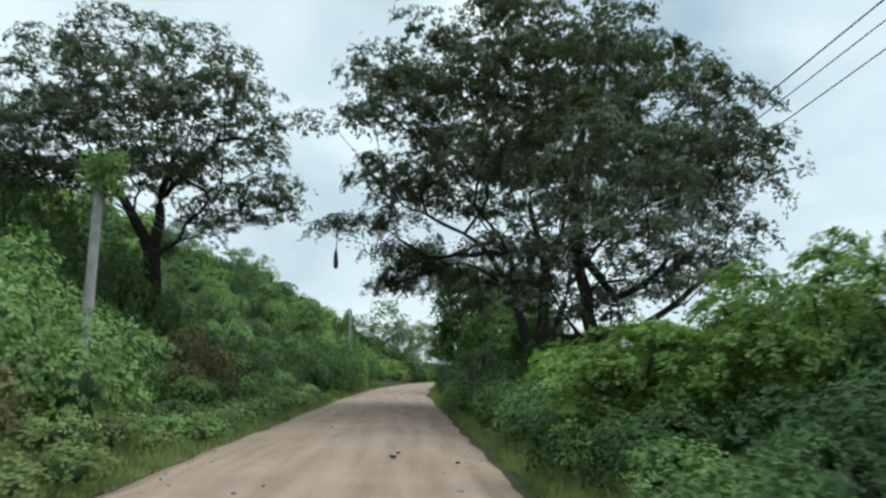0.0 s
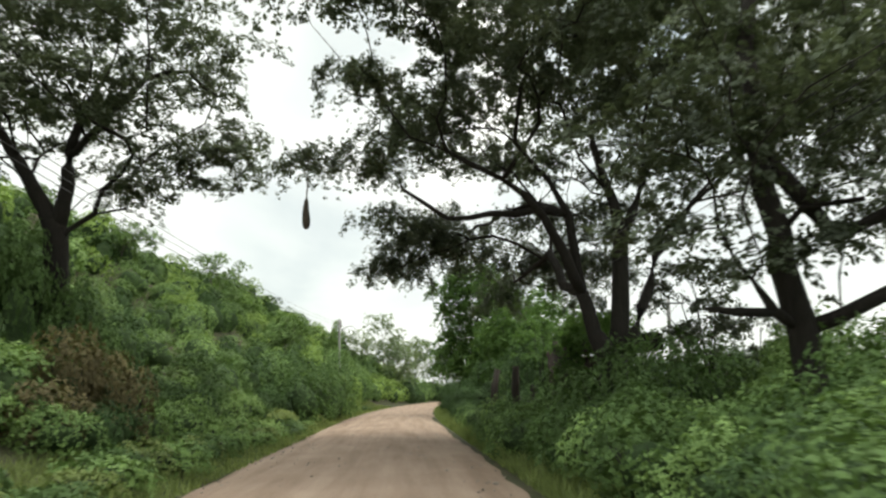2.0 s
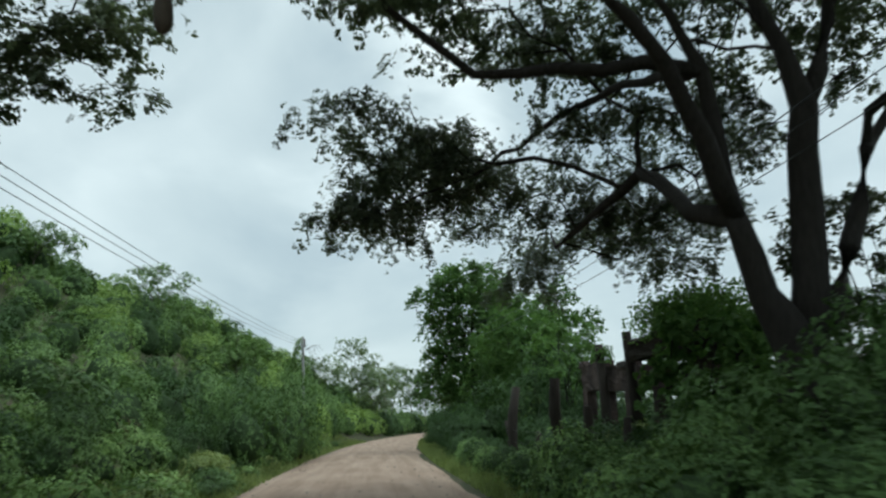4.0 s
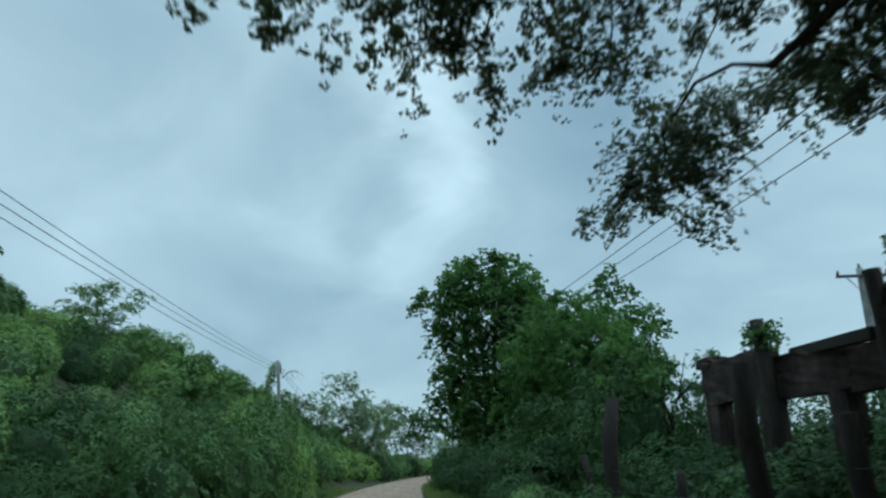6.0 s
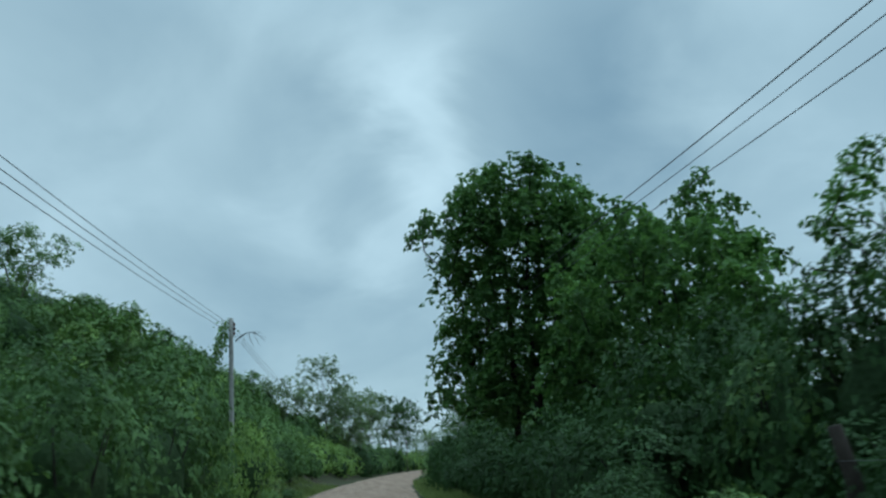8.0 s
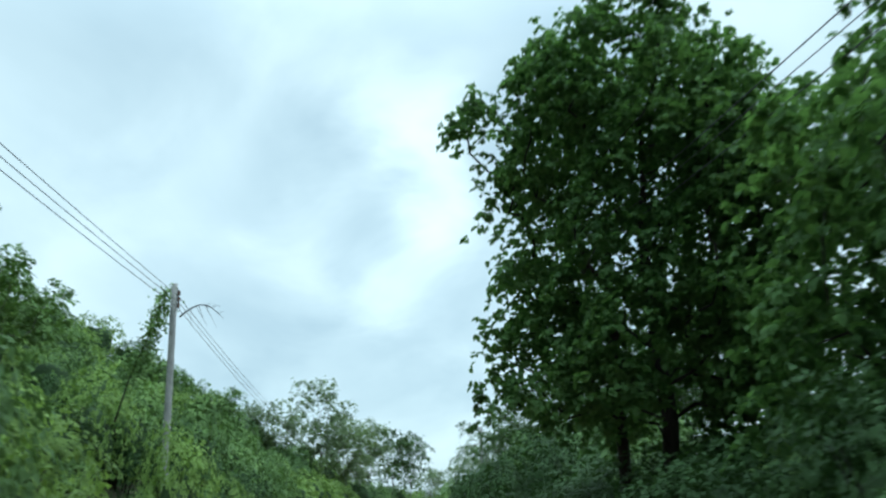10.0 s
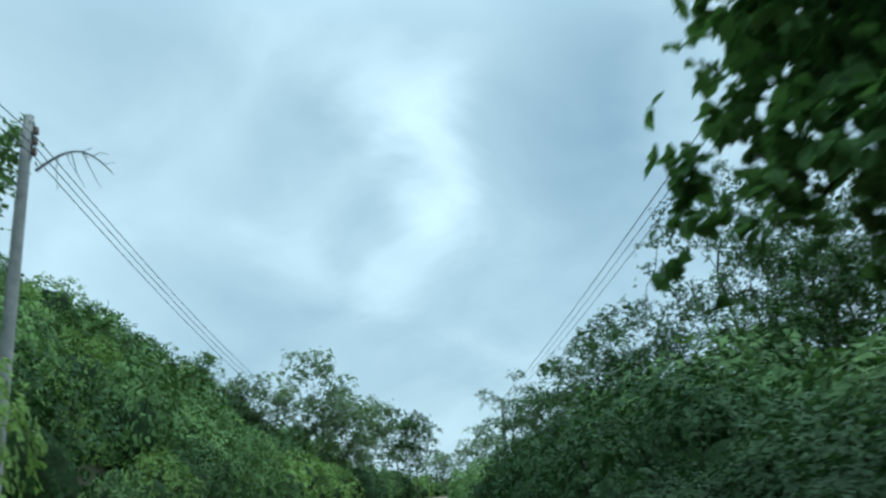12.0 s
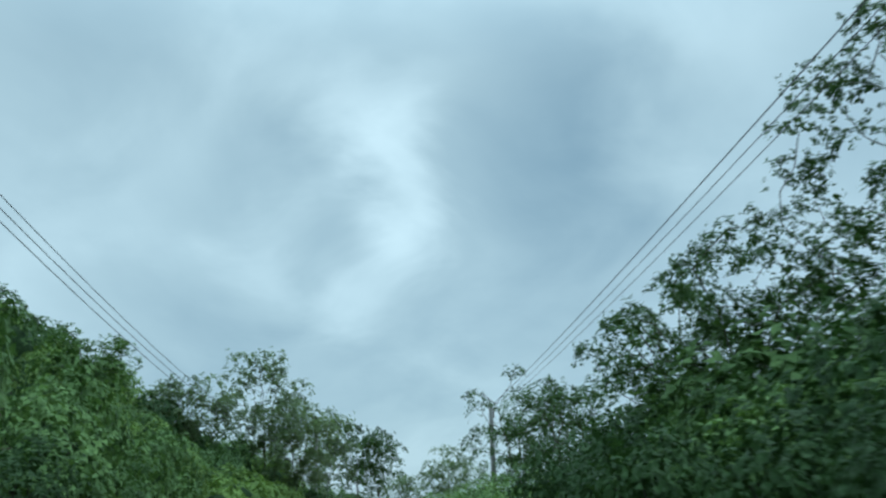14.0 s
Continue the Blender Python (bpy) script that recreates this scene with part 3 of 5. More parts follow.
pads += [np.array(q) for q in [(0.6, 36.5, 15.2), (-0.6, 36.8, 14.2), (2.0, 36.6, 14.4), (4.2, 36.5, 17.3), (5.4, 36.4, 17.9), (6.8, 36.6, 17.3), (9.5, 36.5, 16.7), (10.4, 36.9, 16.0), (12.3, 36.8, 16.4), (13.4, 37.0, 15.0), (12.8, 36.2, 13.6), (14.4, 36.8, 12.2), (15.2, 37.0, 11.8),
                               (14.0, 36.4, 10.4)]]
pads += [np.array(q) for q in [(-0.9, 42.5, 7.8), (-0.2, 42.2, 7.6), (0.5, 42.0, 7.5), (-0.5, 42.8, 7.1), (0.1, 42.4, 6.9), (0.8, 42.2, 7.0), (-1.1, 43.2, 6.3), (-0.4, 43.0, 6.2), (1.1, 41.6, 7.3), (1.4, 42.0, 6.7), (-1.4, 43.6, 6.1), (5.9, 46.1, 6.6), (6.3, 46.4, 6.0), (6.6, 46.1, 5.5), (5.3, 45.8, 6.9), (5.4, 46.4, 6.2), (6.9, 46.6, 6.2), (6.4, 43.2, 4.9), (6.6, 43.6, 5.6), (7.0, 43.0, 6.4)]]
sk.line([(0.2, 45.2, 7.1), (-0.6, 44.6, 6.6)], d, 0.05)
sk.line([(2.45, 45.3, 7.5), (2.5, 46.2, 7.0)], d - 2, 0.03)
e = sk.line([(5.2, 39.2, 8.6), (5.0, 41.5, 8.9), (4.6, 44.5, 8.6), (4.2, 47.0, 7.4), (3.7, 48.6, 6.2)], b - 4, 0.07)
sk.line([(5.6, 47.2, 7.8), (6.2, 48.2, 7.2)], e - 5, 0.05)
sk.reach(pads, 4.2)
make_tree((5.75, 36.8, 0), "spreading dark feather-leaved tree arching over the road", "tree", sk, pads, MAT_BARK, MAT_RAIN, 0.013, 0.5, 980, 1.4, 0.6, 0.15, 0.115, "small", droop=0.4, limbs=44, fine_past=26.0)

rng = np.random.default_rng(32)
# its thick-trunked neighbour nearer the camera
sk = Skeleton()
root = sk.line([(5.75, 24.8, -0.2), (5.7, 24.8, 1.2), (5.6, 24.8, 2.5)], wobble=0.01, girth=(0.28, 0.23))
a = sk.line([(5.35, 24.8, 3.5), (5.1, 24.8, 5.3), (5.0, 24.8, 7.0), (5.3, 24.8, 9.0)], root, girth=(0.2, 0.1))
b = sk.line([(6.1, 24.6, 2.7), (6.9, 24.4, 3.1), (8.0, 24.5, 3.8), (9.0, 24.7, 4.6)], root, girth=(0.13, 0.07))
sk.line([(6.2, 24.7, 3.9), (7.0, 24.6, 4.3), (7.8, 24.6, 5.2)], a - 5, girth=(0.14, 0.07))
c = sk.line([(5.1, 24.6, 2.75), (4.5, 24.5, 2.75), (4.0, 24.5, 2.8)], root, girth=(0.09, 0.06))


def in_second(p):
    r = math.hypot((p[0] - 6.0) / 3.7, (p[1] - 25.2) / 5.0)
    return r < 1 and (6.8 if p[0] < 6.0 else 5.4) - 1.6 * r < p[2] < 10.2 - 3.4 * r ** 2


pads = scatter_pads(34, in_second, (1.5, 19.5, 3.5), (13, 31, 12.5), 1.2)
pads += [np.array(q) for q in [(9.6, 24.8, 5.2), (8.6, 24.2, 5.0), (3.2, 24.6, 4.0), (9.2, 23.6, 4.6), (8.2, 26.5, 4.6), (7.4, 23.8, 5.2), (4.2, 24.4, 4.6), (4.5, 24.2, 5.4), (3.9, 24.5, 5.1), (4.3, 24.4, 3.9), (4.5, 24.2, 6.3), (5.3, 24.5, 5.9), (6.2, 24.0, 5.0), (7.0, 24.4, 5.5), (6.5, 25.0, 6.1), (7.6, 25.2, 6.2), (9.4, 24.2, 5.6), (5.9, 23.9, 3.7), (6.4, 24.2, 4.4), (4.7, 24.0, 3.4)]]
sk.reach(pads, 2.6)
make_tree((5.75, 24.8, 0), "thick dark-trunked tree with a broad crown", "tree", sk, pads, MAT_BARK, MAT_RAIN, 0.015, 0.5, 820, 1.1, 0.5, 0.12, 0.09, "small", droop=0.45, limbs=40)

rng = np.random.default_rng(33)
# the tall tree on the slope across the road
base_l = (-13.1, 43.8, float(land(-13.1, 43.8)))
sk = Skeleton()
root = sk.line([(base_l[0], base_l[1], base_l[2] - 0.3), (-13.0, 43.7, 4.0), (-13.1, 43.6, 7.6)], wobble=0.03, girth=(0.6, 0.42))
a = sk.line([(-13.6, 43.6, 8.5), (-14.6, 43.5, 10.2), (-15.8, 43.4, 12.0)], root, girth=(0.3, 0.15))
b = sk.line([(-12.9, 43.6, 8.8), (-12.9, 43.8, 10.6), (-12.4, 43.9, 12.6)], root, girth=(0.3, 0.15))
c = sk.line([(-12.6, 43.6, 10.6), (-11.4, 43.4, 12.0), (-10.0, 43.2, 13.4), (-8.4, 43.0, 13.6), (-7.2, 43.0, 12.6)], b - 3, girth=(0.16, 0.06))


def in_tall(p):
    r = math.hypot((p[0] + 14.0) / (9.6 if p[0] < -14 else 8.2), (p[1] - 44.0) / (8.5 if p[1] < 44 else 4.6))
    return r < 1 and 12.6 - 3.2 * r < p[2] < 20.6 - 6.2 * r ** 2


pads = scatter_pads(130, in_tall, (-24, 35, 9), (-4, 53, 15.4), 1.4) + scatter_pads(45, in_tall, (-23, 36, 15.6), (-5, 52, 20.5), 1.8)
pads += [np.array(q) for q in [(-9.4, 43.0, 9.0), (-8.5, 43.6, 9.4), (-10.6, 42.8, 9.6), (-7.6, 43.0, 10.2), (-10.8, 44.2, 8.6), (-6.6, 43.4, 11.4), (-9.2, 43.4, 9.6), (-8.0, 43.2, 10.4), (-6.8, 43.4, 10.2), (-17.6, 43.0, 11.6), (-18.8, 43.6, 12.2), (-19.8, 43.0, 11.2), (-20.6, 44.0, 12.4), (-16.6, 42.6, 12.2)]]
sk.reach(pads, 6.0)
make_tree(base_l, "tall umbrella-crowned tree on the bank above the road", "tree", sk, pads, MAT_BARK, MAT_RAIN, 0.018, 0.52, 680, 1.45, 0.6, 0.17, 0.12, "small", droop=0.45, limbs=40)

rng = np.random.default_rng(34)
# broad-leaved trees crowding the right verge


def broad_tree(x, y, top, spread, low, per=190, pads_n=145, label="leafy broad-leaved tree with large round leaves", extra=(), leaf=0.2, gap=0.84):
    s = Skeleton()
    g = float(land(x, y))
    root = s.line([(x, y, g - 0.2), (x + 0.1, y, g + top * 0.25), (x - 0.1, y + 0.1, g + top * 0.5), (x + 0.1, y, g + top * 0.8)], wobble=0.04)

    def ok(p):
        h = (p[2] - g - low) / (top - low)
        r = math.hypot(p[0] - x, p[1] - y) / spread
        return 0 < h < 1 and (r > 0.42 or h > 0.72) and r < (0.75 + 1.2 * h if h < 0.2 else 1.0 - 0.42 * (max(0, h - 0.65) / 0.35) ** 2)

    ps = scatter_pads(pads_n, ok, (x - spread, y - spread, g + low), (x + spread, y + spread, g + top), gap) + [np.array(q) for q in extra]
    s.reach(ps, g + low * 0.6, thrift=0.25)
    return make_tree((x, y, g), label, "tree", s, ps, MAT_BARK, MAT_TEAK, 0.016, 0.48, per, 0.7, 0.75, leaf, leaf * 0.88, True, 0.7, "broad-leaved trees on the verge", 30, tuft=4)


broad_tree(5.6, 78.0, 11.4, 2.9, 2.7, 175, 222, extra=[(2.5, 78.3, 4.2), (2.5, 78.6, 3.6), (2.7, 78.2, 3.2), (2.9, 78.3, 4.9), (2.5, 78.9, 8.4), (2.1, 79.0, 9.2), (2.3, 79.2, 10.0), (2.9, 78.8, 7.4), (2.6, 79.2, 9.6)], leaf=0.16, gap=0.66)
broad_tree(7.4, 70.6, 7.6, 2.9, 1.0, 150, 95, leaf=0.17)
broad_tree(9.6, 75.6, 9.6, 3.5, 1.2, 150, 120, leaf=0.17)
broad_tree(6.4, 42.0, 3.6, 1.3, 1.5, 150, 15, "low broad-leaved tree beside the ruin, its leaves hanging", leaf=0.2)

# ---- shrubs ----

def shrub_proto(kind_name, mat, radius, height, lobes, count, length, width, stem=MAT_BARK, arch=False, tuft=5):
    """A mounded shrub: a few stems and lobes of leaves over them. Stands at the origin."""
    ob = thing(kind_name, (0, 0, 0), "", "")
    stems = []
    middle, grow = np.array([0, 0, height * 0.3]), np.array([radius, radius, height * 0.75])
    seed = int(rng.integers(1, 99999))
    k = int(count / tuft)
    d = unit(rng.normal(size=(k, 3)) + np.array([0, 0, 0.25]))
    d[:, 2] = np.where(d[:, 2] < -0.35, -d[:, 2], d[:, 2])
    reach, face = lobed(d, seed, lobes, 0.62, 0.5, (0.34, 0.56))
    cs = middle + d * reach * grow * rng.uniform(0.82, 1.1, (k, 1))
    ns = face + np.array([0, 0, 0.25]) + rng.normal(0, 0.22, (k, 3))
    # hull within the leaves, coloured dark as the shade among them
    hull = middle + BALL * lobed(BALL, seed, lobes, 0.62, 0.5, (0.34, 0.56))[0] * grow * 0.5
    for i in range(6):
        c = middle + unit(np.array([[math.cos(i), math.sin(i), 0.9]]))[0] * grow * 0.7
        stems.append(tube([(c[0] * 0.2, c[1] * 0.2, -0.25), (c[0] * 0.6, c[1] * 0.6, c[2] * 0.5 + 0.1), c], [0.03, 0.022, 0.008], 5))
    if arch:
        # long wands that bow outwards
        for i in range(26):
            ang = rng.uniform(0, 6.283)
            s = np.linspace(0, 1, 9)
            out = radius * (0.35 + 0.85 * s)
            z = height * (0.72 + 0.42 * np.sin(s * 2.4)) * rng.uniform(0.75, 1.05)
            w = np.stack([out * math.cos(ang), out * math.sin(ang), z], 1)
            stems.append(tube(w, np.linspace(0.014, 0.004, 9), 4))
            t = rng.uniform(0, 1, 22)
            p = np.stack([np.interp(t, s, w[:, j]) for j in range(3)], 1) + rng.normal(0, 0.07, (22, 3))
            cs = np.concatenate([cs, p])
            ns = np.concatenate([ns, np.array([0, 0, 1.0]) + rng.normal(0, 0.4, (22, 3))])
    v, f = fans(cs, ns, tuft, length, width, 0.2, "small", 0.35)
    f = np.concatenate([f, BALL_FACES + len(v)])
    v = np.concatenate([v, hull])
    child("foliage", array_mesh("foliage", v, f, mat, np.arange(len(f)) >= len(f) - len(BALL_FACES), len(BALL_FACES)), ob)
    tagged(child("stem", raw_mesh("stem", *join(stems), stem, True), ob), kind="stuff")
    return ob


def put(proto, x, y, size, label, category, group="", tall=1.0, sink=0.0):
    z = float(land(x, y)) - sink
    ob = copy_thing(proto, pose(x, y, z, rng.uniform(-5, 5), rng.uniform(-5, 5), rng.uniform(0, 360)) @ Matrix.Diagonal((size, size, size * tall, 1)))
    return tagged(ob, label, category, group)


def drop_proto(proto):
    for o in (*proto.children_recursive, proto):
        bpy.data.objects.remove(o)


VINE = [shrub_proto("shrub", MAT_VINE, 1.5, 2.0, 9, 3200, 0.094, 0.086, tuft=4) for _ in range(4)]
SCRUB = [shrub_proto("shrub", MAT_DEEP, 1.6, 2.2, 9, 3000, 0.098, 0.086, tuft=4) for _ in range(4)]
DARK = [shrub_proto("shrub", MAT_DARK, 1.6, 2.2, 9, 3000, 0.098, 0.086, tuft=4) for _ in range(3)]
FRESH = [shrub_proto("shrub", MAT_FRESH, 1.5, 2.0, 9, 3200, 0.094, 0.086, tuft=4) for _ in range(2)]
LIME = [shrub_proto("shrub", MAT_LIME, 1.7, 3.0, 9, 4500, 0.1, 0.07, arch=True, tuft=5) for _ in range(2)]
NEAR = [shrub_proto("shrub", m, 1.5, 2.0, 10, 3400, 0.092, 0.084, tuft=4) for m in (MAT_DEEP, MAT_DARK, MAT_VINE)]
FAR = [shrub_proto("shrub", (MAT_HILL, MAT_DEEP, MAT_VINE)[_], 1.6, 2.2, 9, 1500, 0.16, 0.14, tuft=4) for _ in range(3)]
LOW = [shrub_proto("weed", m, 0.9, 0.75, 7, 1100, 0.09, 0.07, tuft=4) for m in (MAT_VINE, MAT_GRASS, MAT_DEEP, MAT_DARK)]
DRY = [shrub_proto("shrub", MAT_DRY, 1.0, 1.3, 6, 1100, 0.13, 0.06, tuft=4)]

rng = np.random.default_rng(35)
# left verge: a belt of shrubs at the foot of the bank, taller away from the road
n = 0
for y in np.concatenate([np.arange(10.5, 72, 2.7), np.arange(72.5, 128, 3.0)]):
    for row in range(2):
        yy = y + rng.uniform(-0.9, 0.9)
        xx = float(road_mid(yy)) - 5.2 - row * 2.1 - rng.uniform(0, 0.9) - (1.1 if 10 < yy < 28 else 0.0)
        if math.hypot(xx + 13.1, yy - 43.8) < 1.2:
            continue
        pick = FAR[rng.integers(0, 3)] if yy > 102 else FRESH[rng.integers(0, 2)] if yy > 73 and rng.uniform() < 0.55 else DARK[rng.integers(0, 3)] if rng.uniform() < 0.28 else (VINE if rng.uniform() < 0.6 else SCRUB)[rng.integers(0, 4)]
        big = rng.uniform() < 0.5 and yy > 56
        size = rng.uniform(0.9, 1.2) + 0.1 * row if big else rng.uniform(0.45, 0.75) + 0.12 * row
        put(pick, xx, yy, size, "green leafy shrub tangled with vines on the bank" if not big else "tall mounded shrub draped in vines on the bank", "shrub", "shrubs along the bank", rng.uniform(1.15, 1.65) if big else rng.uniform(0.85, 1.3))
for x, y, s, tall in [(-7.9, 16.5, 1.25, 1.2), (-6.9, 18.2, 1.0, 1.2), (-9.4, 17.5, 1.4, 1.3), (-8.2, 21.5, 1.3, 1.2), (-10.5, 22.0, 1.5, 1.3), (-12.5, 26, 1.6, 1.4), (-10.5, 30, 1.3, 1.2), (-16, 36, 1.7, 1.4), (-19, 38, 1.8, 1.6)]:
    put(VINE[rng.integers(0, 4)] if y < 24 else DARK[rng.integers(0, 3)], x, y, s, "tall green shrub wrapped in vines on the bank", "shrub", "shrubs along the bank", tall)
# overgrown mounds that crowd the road's edge below the pole
for x, y, s, tall in [(-4.75, 70.2, 1.15, 1.85), (-4.8, 67.0, 1.1, 1.6), (-5.1, 63.4, 1.1, 1.5), (-4.9, 73.4, 1.0, 1.7), (-4.5, 83.4, 0.75, 2.5), (-5.6, 58.6, 1.1, 1.4), (-5.3, 78.0, 0.8, 1.3)]:
    put(SCRUB[rng.integers(0, 4)] if y < 73 else FRESH[rng.integers(0, 2)], x, y, s, "tall tangle of creepers leaning over the road's edge", "shrub", "shrubs along the bank", tall)
for y, x in [(20, -7.6), (23, -9), (31, -8), (38, -9.4), (14.5, -7.2), (52, -8.5), (33.0, -8.4), (33.6, -7.5), (32.6, -8.0), (33.4, -7.1)]:
    put(DRY[0], x, y, rng.uniform(0.9, 1.3), "brown withered shrub among green ones", "shrub", "", 1.9 if 32 < y < 34 else 1.0)

rng = np.random.default_rng(36)
# knee-high weeds along the foot of the bank and the fence
for y in np.concatenate([np.arange(5, 62, 1.0), np.arange(62, 100, 1.6)]):
    yy, xx = y + rng.uniform(-0.6, 0.6), rng.uniform(0, 1)
    put(LOW[rng.integers(0, 3)], float(road_mid(yy)) - 3.6 - 1.5 * xx, yy, rng.uniform(0.55, 1.0) + 0.35 * xx, "low tangled weeds at the foot of the bank", "weed", "weeds beside the road", rng.uniform(0.7, 1.2))
for y in np.arange(41, 62, 1.6):
    yy = y + rng.uniform(-0.5, 0.5)
    put(LOW[rng.integers(2, 4)], float(road_mid(yy)) + 4.3 + rng.uniform(0, 1.8), yy, rng.uniform(0.7, 1.1), "low green weeds growing round the fence", "weed", "weeds beside the road")

for k in range(16):
    put(LOW[rng.integers(0, 3)], rng.uniform(5.9, 7.0) if k < 11 else rng.uniform(8.4, 10.5), 45.5 + 0.78 * k if k < 11 else 44.5 + 2.4 * (k - 11), rng.uniform(1.1, 1.5), "rank yellow-green weeds against the ruin's wall", "weed", "weeds round the ruin", rng.uniform(1.1, 1.6))
# creepers smothering the tall tree's trunk
for x, y, s, tall in [(-13.0, 43.2, 0.75, 3.6), (-12.2, 43.6, 0.7, 2.6), (-14.0, 43.0, 0.8, 2.6), (-11.2, 43.0, 0.8, 1.8), (-15.2, 43.6, 0.9, 2.0), (-14.6, 41.4, 1.0, 2.6), (-13.2, 41.8, 0.95, 2.9), (-12.0, 42.0, 0.9, 2.2), (-16.2, 41.6, 1.2, 2.6), (-17.6, 42.4, 1.3, 2.6), (-19.4, 42.0, 1.5, 2.6), (-10.6, 41.4, 0.8, 1.7), (-15.4, 38.4, 1.1, 1.9), (-17.8, 38.6, 1.4, 2.2), (-20.5, 39.5, 1.6, 2.4)]:
    put(SCRUB[rng.integers(0, 4)], x, y, s, "mass of creepers, coloured dark for crown shade, climbing the tall tree's trunk", "creeper", "", tall)

rng = np.random.default_rng(37)
# right verge
for x, y, s in [(6.6, 16.8, 0.7), (8.8, 17.4, 0.8)]:
    put(LIME[rng.integers(0, 2)], x, y, s, "pale green arching shrub with long wands", "shrub", "pale shrubs by the road")
for y in np.arange(5.5, 62, 1.75):
    for row in range(2):
        yy = y + rng.uniform(-0.6, 0.6)
        xx = float(road_mid(yy)) + 3.95 + row * 1.8 + rng.uniform(0, 0.5)
        if math.hypot(xx - 5.75, yy - 24.8) < 1.0 or math.hypot(xx - 5.75, yy - 36.8) < 1.0:
            continue
        if yy > 41 and row:
            continue
        size = rng.uniform(0.6, 0.78) * (0.75 if yy < 11 else 1.0) + (0.12 if yy > 16 else 0.0) * row if yy < 41 else rng.uniform(0.4, 0.55)
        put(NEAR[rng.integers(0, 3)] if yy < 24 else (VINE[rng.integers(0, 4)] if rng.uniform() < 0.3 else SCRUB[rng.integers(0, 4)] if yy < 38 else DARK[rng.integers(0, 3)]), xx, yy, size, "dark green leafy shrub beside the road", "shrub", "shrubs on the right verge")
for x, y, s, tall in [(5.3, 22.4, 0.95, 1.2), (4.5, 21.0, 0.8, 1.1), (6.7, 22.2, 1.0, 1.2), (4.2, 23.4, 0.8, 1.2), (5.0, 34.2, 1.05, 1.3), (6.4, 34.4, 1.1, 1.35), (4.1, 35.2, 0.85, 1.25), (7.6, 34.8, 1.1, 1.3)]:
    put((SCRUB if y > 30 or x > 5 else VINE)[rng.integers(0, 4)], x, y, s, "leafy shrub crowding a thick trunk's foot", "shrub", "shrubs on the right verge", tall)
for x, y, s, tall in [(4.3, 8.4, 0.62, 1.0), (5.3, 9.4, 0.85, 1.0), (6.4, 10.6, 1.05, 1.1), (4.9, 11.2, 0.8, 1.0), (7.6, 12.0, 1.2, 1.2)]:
    put(NEAR[1], x, y, s, "low shrub coloured dark for shade under pale trees", "shrub", "shrubs on the right verge", tall)
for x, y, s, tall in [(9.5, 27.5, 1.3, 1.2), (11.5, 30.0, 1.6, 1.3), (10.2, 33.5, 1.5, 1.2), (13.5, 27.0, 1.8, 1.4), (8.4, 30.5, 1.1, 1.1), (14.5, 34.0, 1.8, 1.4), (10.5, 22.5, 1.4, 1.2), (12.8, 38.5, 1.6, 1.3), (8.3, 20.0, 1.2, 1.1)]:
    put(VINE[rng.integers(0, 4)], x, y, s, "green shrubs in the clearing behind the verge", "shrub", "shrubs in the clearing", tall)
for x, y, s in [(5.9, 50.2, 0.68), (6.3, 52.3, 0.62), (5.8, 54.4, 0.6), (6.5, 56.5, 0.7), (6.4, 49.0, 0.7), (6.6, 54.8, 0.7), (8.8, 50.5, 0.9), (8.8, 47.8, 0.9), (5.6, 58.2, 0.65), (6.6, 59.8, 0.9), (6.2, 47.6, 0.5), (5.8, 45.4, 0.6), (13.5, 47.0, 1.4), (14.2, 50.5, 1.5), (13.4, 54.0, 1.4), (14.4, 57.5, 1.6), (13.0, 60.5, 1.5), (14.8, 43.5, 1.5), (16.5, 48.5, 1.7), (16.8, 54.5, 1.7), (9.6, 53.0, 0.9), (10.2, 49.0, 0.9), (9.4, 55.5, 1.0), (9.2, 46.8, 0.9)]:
    put(DARK[rng.integers(0, 3)], x, y, s * 1.15, "undergrowth darkened for shade between the fence and the ruin", "shrub", "undergrowth by the ruin")
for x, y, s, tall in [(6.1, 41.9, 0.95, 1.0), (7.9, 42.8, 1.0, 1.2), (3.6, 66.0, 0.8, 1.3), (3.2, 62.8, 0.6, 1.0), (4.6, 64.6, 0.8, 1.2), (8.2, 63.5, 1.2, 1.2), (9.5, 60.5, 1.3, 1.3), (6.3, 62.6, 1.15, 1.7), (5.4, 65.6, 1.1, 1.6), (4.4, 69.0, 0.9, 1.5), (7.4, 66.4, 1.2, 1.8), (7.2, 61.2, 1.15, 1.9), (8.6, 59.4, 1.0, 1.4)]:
    put(DARK[rng.integers(0, 3)], x, y, s, "tall shrub, leaves darkened for shade, smothered in vines", "shrub", "", tall)
for y in np.arange(64, 104, 2.2):
    for row in range(3):
        yy = y + rng.uniform(-0.7, 0.7)
        xx = float(road_mid(yy)) + 4.9 + row * 1.9 + rng.uniform(0, 0.7)
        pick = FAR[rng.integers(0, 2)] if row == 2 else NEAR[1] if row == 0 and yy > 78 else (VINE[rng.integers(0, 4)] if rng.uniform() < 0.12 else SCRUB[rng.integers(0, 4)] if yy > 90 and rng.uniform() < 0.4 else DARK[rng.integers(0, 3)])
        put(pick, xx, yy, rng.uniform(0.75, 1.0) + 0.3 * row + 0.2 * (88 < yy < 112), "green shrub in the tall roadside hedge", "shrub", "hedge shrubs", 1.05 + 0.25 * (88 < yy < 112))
for p in VINE + SCRUB + DARK + FRESH + LIME + NEAR + FAR + LOW + DRY:
    drop_proto(p)

rng = np.random.default_rng(38)
# ---- small trees behind the right hedge and the far woods ----


